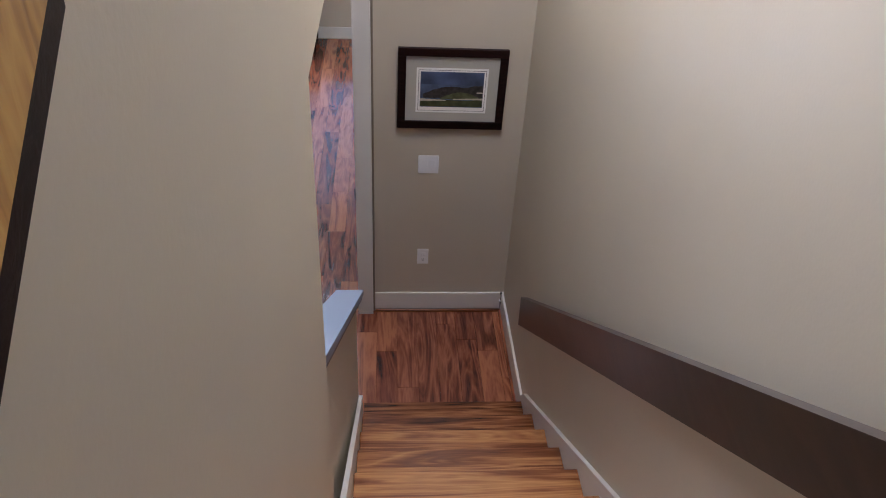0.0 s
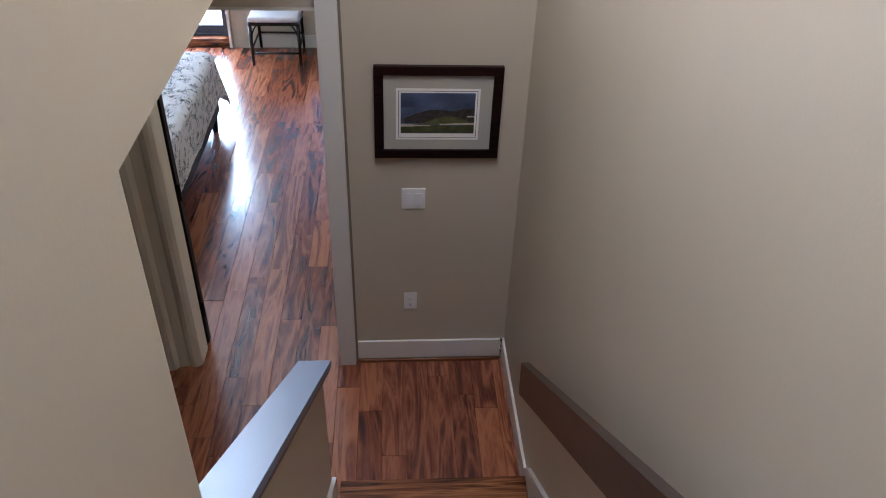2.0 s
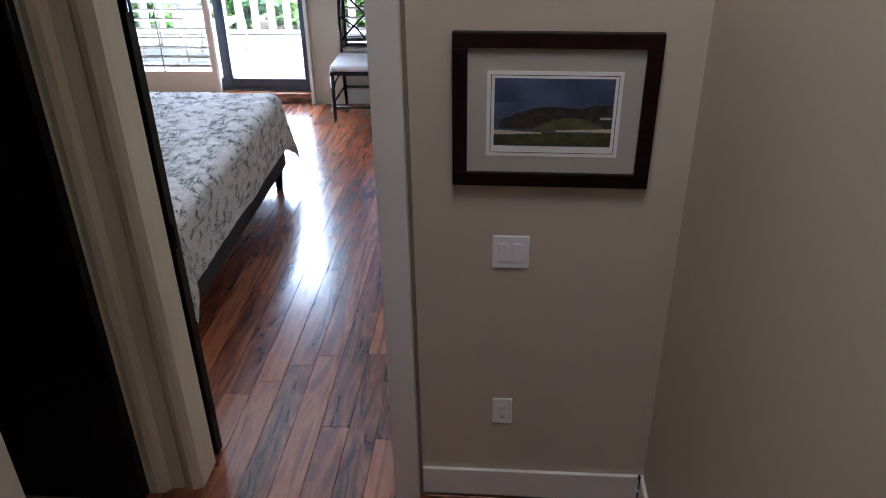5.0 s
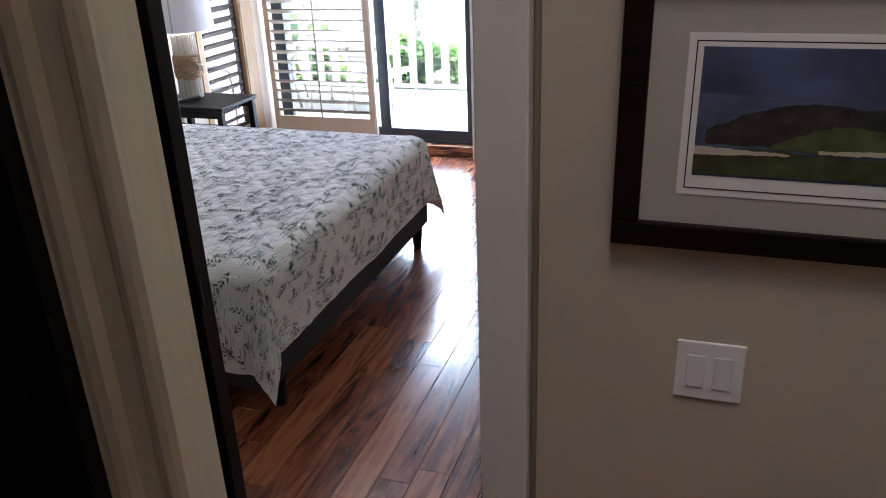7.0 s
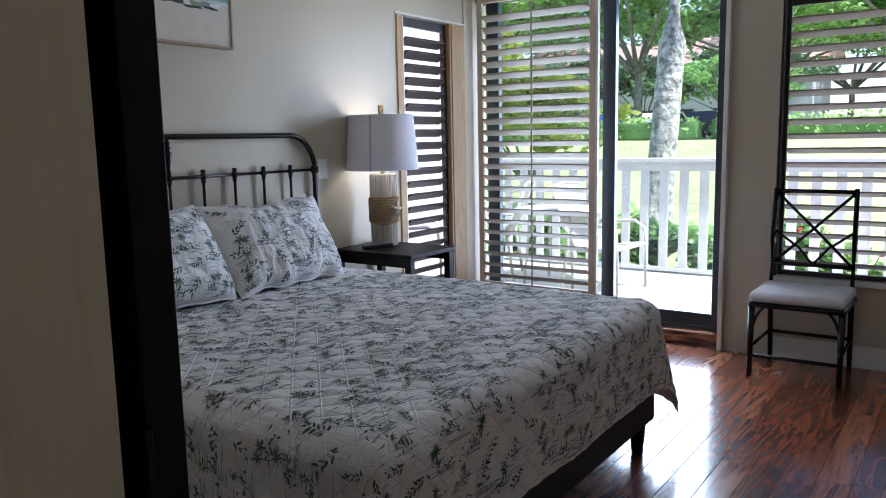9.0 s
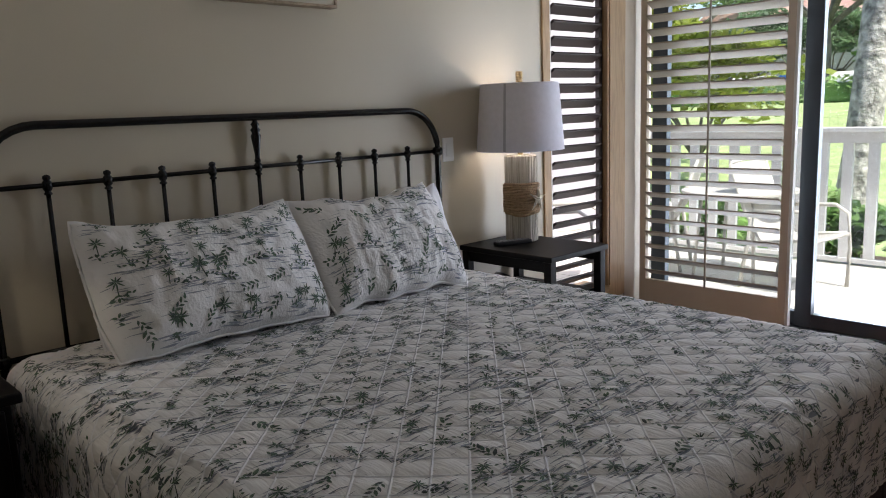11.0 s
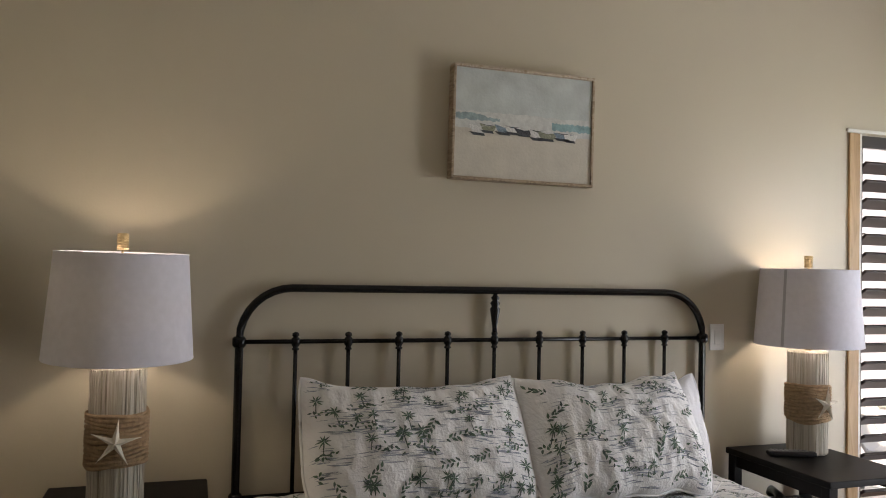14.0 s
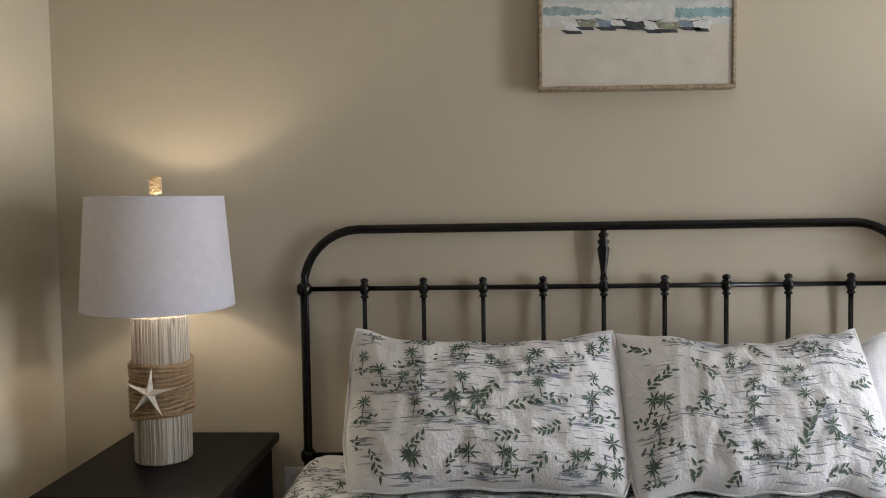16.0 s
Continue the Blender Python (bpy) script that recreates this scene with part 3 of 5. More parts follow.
def hall_picture():
    p = new("framed_picture")
    p.matrix_world = pose(0.572, YD - 0.002, 1.569, 0, 0.4, 0)
    tagged(p, "framed print of a green coast under dark sky", "picture")
    frame_rails(p, 0.583, 0.461, 0.043, 0.026, MAHOGANY, 0.003)
    for sx, sz, w, h in ((0, 0.190, 0.502, 0.004), (0, -0.190, 0.502, 0.004), (-0.250, 0, 0.004, 0.376), (0.250, 0, 0.004, 0.376)):
        part("inner_bead", box(sx - w / 2, sx + w / 2, -0.019, -0.0125, sz - h / 2, sz + h / 2), MAHOGANY, p)
    part("mat_board", box(-0.25, 0.25, -0.012, -0.004, -0.19, 0.19), MAT, p, "grey-beige mat board")
    part("inner_mat", box(-0.192, 0.192, -0.0135, -0.0122, -0.136, 0.121), PAPER, p)
    part("line_mat", box(-0.181, 0.181, -0.0142, -0.0136, -0.125, 0.110), MAHOGANY, p)
    part("inner_mat", box(-0.179, 0.179, -0.0150, -0.0143, -0.123, 0.108), PAPER, p)
    art = part("print", box(-0.170, 0.170, -0.0158, -0.0151, -0.102, 0.101), ART_SKY, p, "printed coast view")
    y = -0.0162
    shape(ragged(-0.170, 0.170, lambda u: -0.097, lambda u: 0.030 - 0.004 * u, 1, amp=0.001), y, ART_SEA, art, "sea")
    shape(ragged(-0.155, 0.170, lambda u: -0.05, lambda u: -0.030 + 0.046 * min(1, 3.5 * u) + 0.004 * math.sin(17 * u) + 0.045 * max(0, u - 0.72), 2, amp=0.003), y - 0.0004, ART_ROCK, art, "headland")
    shape(ragged(-0.06, 0.17, lambda u: -0.055, lambda u: -0.048 + 0.034 * math.sin(math.pi * min(1, u * 1.05)), 3, amp=0.002), y - 0.0008, ART_GREEN, art, "meadow")
    shape(ragged(-0.170, 0.170, lambda u: -0.0975, lambda u: -0.058 + 0.004 * math.sin(7 * u), 4, amp=0.001), y - 0.0010, ART_GRASS, art, "foreground")
    shape(ragged(-0.170, -0.03, lambda u: -0.067 + 0.004 * u, lambda u: -0.053 - 0.006 * u, 5, amp=0.001), y - 0.0014, ART_SAND, art, "sand")
    shape(ragged(0.01, 0.169, lambda u: -0.057, lambda u: -0.052 + 0.006 * u, 6, amp=0.001), y - 0.0014, ART_SAND, art, "sand")
    shape(ragged(0.135, 0.168, lambda u: -0.018, lambda u: -0.011, 7, amp=0.001), y - 0.0014, ART_SAND, art, "sand")



ART_SKY = material("art_sky", (0.06, 0.085, 0.15), 0.35, vary=0.55, scale=7, bump=0)
ART_SEA = material("art_sea", (0.07, 0.10, 0.16), 0.35, vary=0.3, scale=25, bump=0)
ART_ROCK = material("art_rock", (0.035, 0.03, 0.028), 0.35, vary=0.6, scale=40, bump=0)
ART_GREEN = material("art_green", (0.085, 0.095, 0.04), 0.35, vary=0.4, scale=30, bump=0)
ART_GRASS = material("art_grass", (0.055, 0.065, 0.028), 0.35, vary=0.45, scale=30, bump=0)
ART_SAND = material("art_sand", (0.50, 0.45, 0.34), 0.35, vary=0.1, scale=40, bump=0)
hall_picture()

panel_art = thing("wall_panel", "golden wood plaque with a dark eight-sided frame", "picture")
octagon = [(0.268, -0.189), (0.10, -0.305), (-0.10, -0.305), (-0.268, -0.189), (-0.268, 0.189), (-0.10, 0.305), (0.10, 0.305), (0.268, 0.189)]
part("frame", prism([(0.572 + y, 3.415 + z) for y, z in octagon], XS0 + 0.001, XS0 + 0.016), MAHOGANY, panel_art)
part("panel", prism([(0.572 + y * 0.93, 3.415 + z * 0.935) for y, z in octagon], XS0 + 0.0162, XS0 + 0.019), GOLDART, panel_art)

# ---- bedroom: bed ----
BX0, BX1, BYA, BYB = -3.17, -1.13, 5.38, 7.33
bed = thing("bed", "king bed with a charcoal upholstered base on tapered legs", "bed")
part("side_rail", box(BX0, BX1, BYA, BYA + 0.05, 0.13, 0.34, 0.01), BEDBASE, bed)
part("side_rail", box(BX0, BX1, BYB - 0.05, BYB, 0.13, 0.34, 0.01), BEDBASE, bed)
part("foot_rail", box(BX1 - 0.05, BX1, BYA + 0.051, BYB - 0.051, 0.13, 0.34, 0.01), BEDBASE, bed)
part("deck", box(BX0, BX1 - 0.051, BYA + 0.051, BYB - 0.051, 0.22, 0.30), BEDBASE, bed)
part("mattress", box(BX0 + 0.03, BX1 - 0.035, BYA + 0.02, BYB - 0.02, 0.302, 0.63, 0.05), SHEET, bed, "white mattress")
for x, y in ((BX1 - 0.035, BYB - 0.12), (BX1 - 0.035, BYA + 0.12), (BX0 + 0.08, BYA + 0.2), (BX0 + 0.08, BYB - 0.2), ((BX0 + BX1) / 2, (BYA + BYB) / 2)):
    part("leg", lathe([(0.024, 0), (0.036, 0.135)], 16, (x, y, 0)), BLACKWOOD, bed, "dark tapered leg")

# headboard of black iron, fixed to the bed
HX = -3.205
ya, yb, zr, ztop, rad = 5.366, 7.358, 1.234, 1.433, 0.19
arch = [(HX, ya, 0.0), (HX, ya, 0.6), (HX, ya, ztop - rad)]
arch += [(HX, ya + rad - rad * math.cos(a), ztop - rad + rad * math.sin(a)) for a in (math.pi / 2 * i / 8 for i in range(1, 9))]
arch += [(HX, yb - rad + rad * math.sin(a), ztop - rad + rad * math.cos(a)) for a in (math.pi / 2 * i / 8 for i in range(0, 9))]
arch += [(HX, yb, 0.6), (HX, yb, 0.0)]
headboard = part("headboard", tube(arch, 0.0150, 12), IRON, bed, "black iron headboard with spindles and knobs", True)
part("cross_rail", tube([(HX, ya, zr), (HX, yb, zr)], 0.0085, 8), IRON, headboard, "", True)
part("cross_rail", tube([(HX, ya, 0.665), (HX, yb, 0.665)], 0.011, 8), IRON, headboard, "", True)
KNOB = [(0.0078, -0.034), (0.0135, -0.031), (0.0135, -0.026), (0.009, -0.022), (0.0155, -0.012), (0.0175, 0.0), (0.0155, 0.011), (0.009, 0.018), (0.0135, 0.022), (0.0125, 0.031), (0.003, 0.036)]
for i in range(1, 10):
    y = ya + (yb - ya) * i / 10 + 0.005
    part("spindle", lathe([(0.0078, 0.665), (0.0078, zr)], 10, (HX, y, 0)), IRON, headboard, "", True)
    part("knob", lathe(KNOB, 14, (HX, y, zr)), IRON, headboard, "", True)
yc = ya + (yb - ya) * 0.5 + 0.005
part("baluster", lathe([(0.010, 0.03), (0.010, 0.05), (0.016, 0.09), (0.021, 0.125), (0.014, 0.135), (0.021, 0.148), (0.012, 0.158), (0.018, 0.17), (0.009, 0.18), (0.009, 0.21)], 14, (HX, yc, zr)), IRON, headboard, "", True)
for y in (ya, yb):
    part("collar", lathe([(0.019, -0.02), (0.025, -0.012), (0.025, 0.012), (0.019, 0.02)], 14, (HX, y, zr)), IRON, headboard, "", True)
    part("collar", lathe([(0.019, -0.02), (0.025, -0.012), (0.025, 0.012), (0.019, 0.02)], 14, (HX, y, 0.665)), IRON, headboard, "", True)

# quilt, draped over the mattress
QZ, QF, QS = 0.675, 0.38, 0.44
qx0, qx1, qy0, qy1 = -3.15, BX1 - 0.005, BYA + 0.01, BYB - 0.01
QL, QW = (qx1 - qx0) + QF, (qy1 - qy0) + 2 * QS


def drape(d, r=0.075):
    """Out and down along a rounded edge, d metres past its start."""
    if d <= 0:
        return 0.0, 0.0
    q = r * math.pi / 2
    if d < q:
        return r * math.sin(d / r), -r * (1 - math.cos(d / r))
    return r + 0.03 * (d - q), -r - (d - q)


def quilt_point(s, t, lift=0.0):
    """s metres from the head along the bed, t metres from the near hem across it."""
    x, y = qx0 + s, qy0 - QS + t
    r = 0.075
    ex = max(0.0, x - (qx1 - r + 0.03))
    ey = max(0.0, (qy0 + r - 0.03) - y, y - (qy1 - r + 0.03))
    side = -1 if y < (qy0 + qy1) / 2 else 1
    puff = 0.008 * (abs(math.sin(math.pi * (s + t) / 0.115)) ** 0.35 * abs(math.sin(math.pi * (s - t) / 0.115)) ** 0.35) + lift
    wob = 0.006 * noise.noise((s * 2.1, t * 2.1, 0)) + 0.004 * noise.noise((s * 6, t * 6, 3)) + 0.0022 * noise.noise((s * 9, t * 42, 7))
    bx, by = min(x, qx1 - r + 0.03), min(max(y, qy0 + r - 0.03), qy1 - r + 0.03)
    if ex and ey:
        a = math.atan2(ey, ex)
        d = math.hypot(ex, ey) * (1 - 0.11 * math.sin(2 * a) ** 2)
        o, z = drape(d)
        o += 0.22 * max(0, d - 0.12) * math.sin(2 * a) ** 2
        return (bx + (o + puff) * math.cos(a), by + side * (o + puff) * math.sin(a), QZ + z + wob)
    if ex:
        o, z = drape(ex)
        o += 0.012 * noise.noise((t * 3.0, 5, 0)) * min(1, ex * 4)
        return (bx + o + (puff if ex > 0.06 else 0), by, QZ + z + (puff if ex <= 0.06 else 0) + wob)
    if ey:
        o, z = drape(ey)
        o += 0.015 * noise.noise((s * 3.0, 9, 0)) * min(1, ey * 4)
        return (bx, by + side * (o + (puff if ey > 0.06 else 0)), QZ + z + (puff if ey <= 0.06 else 0) + wob)
    return (bx, by, QZ + puff + wob + 0.012 * math.sin(math.pi * min(1, s / 2)) )


# printed motifs: little leaves, palms, flowers and streaks of water, laid on a cloth surface
def add_poly(store, surf, pts, lift):
    base = len(store[0])
    store[0].extend(surf(a, b, lift) for a, b in pts)
    store[1].append(tuple(range(base, base + len(pts))))


def add_leaf(store, surf, a, b, ang, length, width, lift, r):
    c, s = math.cos(ang), math.sin(ang)
    add_poly(store, surf, [(a + c * u * length - s * v * width, b + s * u * length + c * v * width) for u, v in ((0, 0), (0.35, 0.5), (0.7, 0.35), (1, 0), (0.7, -0.35), (0.35, -0.5))], lift)


def motifs(surf, L, W, count, size, r, stretch=1.0):
    """Three meshes of printed marks: dark leaves, green leaves, grey water."""
    dark, green, grey = ([], []), ([], []), ([], [])
    tries, spots = 0, []
    while len(spots) < count and tries < count * 30:
        tries += 1
        a, b = r.uniform(0.012, L - 0.012), r.uniform(0.012, W - 0.012)
        if all((a - p) ** 2 + (b - q) ** 2 > (size * 0.52) ** 2 for p, q in spots):
            spots.append((a, b))
    inside = lambda a, b: 0.005 < a < L - 0.005 and 0.005 < b < W - 0.005
    def streak(store, p, q, w, h, lift):
        if inside(p - h, q - w / 2) and inside(p + h, q + w / 2):
            add_poly(store, surf, [(p, q - w / 2), (p + h * 0.7, q - w / 5), (p + h, q + w / 4), (p + 0.2 * h, q + w / 2), (p - h * 0.4, q + w / 6), (p - h * 0.3, q - w / 4)], lift)

    def palm_print(p, q, h, k, lift):
        p1, q1 = p - h, q + r.gauss(0, 0.07) * k
        if not (inside(p1 - 0.16 * k, q1 - 0.16 * k) and inside(p1 + 0.16 * k, q1 + 0.16 * k) and inside(p, q)):
            return
        add_poly(dark, surf, [(p, q - 0.012 * k), (p1, q1 - 0.007 * k), (p1, q1 + 0.007 * k), (p, q + 0.012 * k)], lift)
        for j in range(9):
            an = 2 * math.pi * j / 9 + r.uniform(-0.25, 0.25)
            add_leaf(green if j % 3 else dark, surf, p1, q1, an, r.uniform(0.13, 0.19) * k, 0.032 * k, lift + 0.0003, r)

    for a, b in spots:
        kind = r.random()
        k = size * r.uniform(0.8, 1.2)
        lift = r.uniform(0.0012, 0.0016)
        if kind < 0.76:      # an island: soft water, a mound of shrubs and palms
            for _ in range(15):
                streak(grey, a + r.gauss(0.08, 0.12) * k, b + r.gauss(0, 0.24) * k, r.uniform(0.2, 0.5) * k, r.uniform(0.010, 0.026) * k, lift)
            for _ in range(16):
                p, q = a + r.gauss(0, 0.055) * k, b + r.gauss(0, 0.17) * k
                if inside(p - 0.1 * k, q - 0.1 * k) and inside(p + 0.1 * k, q + 0.1 * k):
                    add_leaf(dark if r.random() < 0.45 else green, surf, p, q, r.uniform(0, 6.3), 0.10 * k, 0.045 * k, lift + 0.0003, r)
            for _ in range(r.choice((1, 1, 2))):
                palm_print(a, b + r.gauss(0, 0.14) * k, k * r.uniform(0.18, 0.34), k, lift + 0.0004)
        else:                # a leafy sprig
            turn = r.uniform(0, 6.3)
            n = r.choice((8, 9, 11))
            for j in range(n):
                d = (j / n - 0.4) * 0.5 * k
                an = turn + (0.75 if j % 2 else -0.75) + r.uniform(-0.35, 0.35)
                p, q = a + d * math.cos(turn), b + d * math.sin(turn)
                long = r.uniform(0.11, 0.18) * k
                if inside(p + long * math.cos(an), q + long * math.sin(an)) and inside(p, q):
                    add_leaf(green if j % 3 else dark, surf, p, q, an, long, long * 0.38, lift + 0.0004, r)
        for _ in range(4):   # loose streaks around it
            streak(grey, a + r.gauss(0, 0.4) * k, b + r.gauss(0, 0.45) * k, r.uniform(0.15, 0.4) * k, 0.010 * k, lift)
    return dark, green, grey


def print_parts(parent, stores, mats):
    for (vs, fs), mt in zip(stores, mats):
        me = bpy.data.meshes.new("printed_motif")
        me.from_pydata(vs, [], fs)
        me.materials.append(mt)
        ob = tagged(new("printed_motif", me), "", "", "", "stuff")
        ob.parent = parent


quilt = tagged(link_mesh("quilt", grid_surface(lambda u, v: quilt_point(u * QL, v * QW), 300, 340), QUILT, True), "white diamond-quilted bedspread printed with green-grey palms", "quilt")
print_parts(quilt, motifs(quilt_point, QL, QW, 540, 0.152, random.Random(5)), (TOILE_D, TOILE_G, TOILE_B))


def stitching():
    """Raised pale seams along both diagonals of the quilting."""
    vs, fs, g = [], [], 0.115
    for sign in (1, -1):
        for k in range(int(-QW / g) - 1, int((QL + QW) / g) + 2):
            last = None
            for i in range(int(QL / 0.02) + 1):
                a = i * 0.02
                c = (k * g - a) * sign if sign == 1 else a - k * g
                if not 0.004 < c < QW - 0.004 or a > QL - 0.004:
                    last = None
                    continue
                e = 0.0026
                n = len(vs)
                vs.extend((quilt_point(a - e, c - e * sign, 0.001), quilt_point(a, c, 0.0060), quilt_point(a + e, c + e * sign, 0.001)))
                if last is not None:
                    fs.extend(((last, last + 1, n + 1, n), (last + 1, last + 2, n + 2, n + 1)))
                last = n
    me = bpy.data.meshes.new("stitching")
    me.from_pydata(vs, [], fs)
    me.materials.append(SHEET)
    tagged(new("stitching", me), "", "", "", "stuff").parent = quilt


stitching()


# ---- pillows ----
def pillow(name, label, center, turn, tilt, W, H, T, mat, printed, seed):
    r = random.Random(seed)

    def surf(a, b, lift=0.0, front=True):
        v, u = 1 - 2 * a / H, 2 * b / W - 1        # a runs down, b across
        h = T / 2 * (max(0, 1 - abs(u) ** 3.2) * max(0, 1 - abs(v) ** 3.0)) ** 0.55
        h += 0.008 * noise.noise((u * 2.3 + seed, v * 2.3, seed)) * (1 - max(abs(u), abs(v)))
        h += 0.009 * noise.noise((u * 6 + seed, v * 2.5, seed)) * min(1, 4 * (1 - max(abs(u), abs(v))))
        h += 0.005 * noise.noise((u * 14 + seed, v * 5, seed)) * min(1, 6 * (1 - max(abs(u), abs(v))))
        x = W / 2 * u * (1 + 0.012 * (1 - v * v) - (0.05 * v ** 4 if v < 0 else 0.015 * v ** 4)) + 0.008 * noise.noise((v * 2, seed, 1))
        z = H / 2 * v * (1 - (0.19 if v > 0 else 0.07) * (1 - abs(u) ** 2.2)) + 0.022 * noise.noise((u * 2.6, seed, 2))
        if printed:
            h += 0.0022 * (abs(math.sin(math.pi * (a + b) / 0.105)) ** 0.5 * abs(math.sin(math.pi * (a - b) / 0.105)) ** 0.5) * min(1, 8 * (1 - max(abs(u), abs(v))))
        return (x, (-1 if front else 1) * (h + 0.004) - (lift if front else 0), z)

    bm = grid_surface(lambda p, q: surf(p * H, q * W), 60, 90)
    grid_surface(lambda p, q: surf(p * H, q * W, 0, False), 24, 36, bm)
    bmesh.ops.recalc_face_normals(bm, faces=bm.faces)
    ob = tagged(link_mesh(name, bm, mat, True), label, "pillow")
    ob.matrix_world = pose(*center, 0, 0, turn) @ pose(0, 0, 0, -tilt, 0, 0)
    rim = [surf(0, W * i / 40) for i in range(41)] + [surf(H * i / 26, W) for i in range(1, 27)] + [surf(H, W - W * i / 40) for i in range(1, 41)] + [surf(H - H * i / 26, 0) for i in range(1, 26)]
    part("piping", tube([(x * 1.01, 0.007 * noise.noise((x * 14, z * 14, seed)), z * 1.005) for x, y, z in rim], 0.0055, 6, None, True), mat, ob, "", True)
    if printed:
        print_parts(ob, motifs(surf, H, W, 50, 0.165, r), (TOILE_L, TOILE_G, TOILE_B))
    return ob


pillow("pillow", "quilted white pillow sham printed with green palms and islands", (-2.895, 5.968, 0.905), 90, 34, 0.80, 0.50, 0.235, QUILT, True, 3)
pillow("pillow", "quilted white pillow sham with palm print, leaning on the headboard", (-2.895, 6.735, 0.900), 90, 34, 0.72, 0.50, 0.235, QUILT, True, 8)
pillow("pillow", "plain white pillow behind the printed sham", (-3.045, 5.97, 0.872), 90, 20, 0.70, 0.45, 0.15, SHEET, False, 4)
pillow("pillow", "plain white pillow behind the printed sham", (-3.035, 6.885, 0.862), 90, 20, 0.72, 0.45, 0.15, SHEET, False, 6)


# ---- nightstands and lamps ----
def cabinet_nightstand():
    n = thing("nightstand", "black-stained wooden cabinet nightstand", "nightstand", (-2.90, 5.0, 0))
    part("top", box(-0.31, 0.305, -0.250, 0.268, 0.715, 0.745, 0.006), BLACKWOOD, n)
    part("body", box(-0.29, 0.275, -0.228, 0.245, 0.06, 0.714, 0.003), BLACKWOOD, n)
    part("plinth", box(-0.28, 0.255, -0.23, 0.23, 0.0, 0.059), BLACKWOOD, n)
    for z0, z1 in ((0.365, 0.70), (0.08, 0.355)):
        d = part("drawer", box(0.2755, 0.29, -0.225, 0.225, z0, z1, 0.004), BLACKWOOD, n)
        zc = z0 + (0.075 if z0 > 0.3 else 0.12)
        cup = [(0.045 * math.cos(math.pi * k / 10), 0.030 * math.sin(math.pi * k / 10)) for k in range(11)]
        part("cup_pull", prism([(y, zc + z) for y, z in cup], 0.2905, 0.312), GREYPLASTIC, d, "pale half-moon cup pull")


def end_table():
    n = thing("end_table", "black wooden end table with an open shelf", "table", (-2.91, 7.72, 0))
    part("top", box(-0.305, 0.295, -0.225, 0.225, 0.718, 0.745, 0.005), BLACKWOOD, n)
    for x in (-0.275, 0.262):
        for y in (-0.195, 0.195):
            part("leg", box(x - 0.021, x + 0.021, y - 0.021, y + 0.021, 0.0, 0.717, 0.003), BLACKWOOD, n)
    for y in (-0.195, 0.195):
        part("apron", box(-0.253, 0.240, y - 0.009, y + 0.009, 0.665, 0.716), BLACKWOOD, n)
    part("shelf", box(-0.253, 0.240, -0.185, 0.185, 0.500, 0.520), BLACKWOOD, n)
    part("shelf", box(-0.253, 0.240, -0.185, 0.185, 0.160, 0.180), BLACKWOOD, n)


cabinet_nightstand()
end_table()


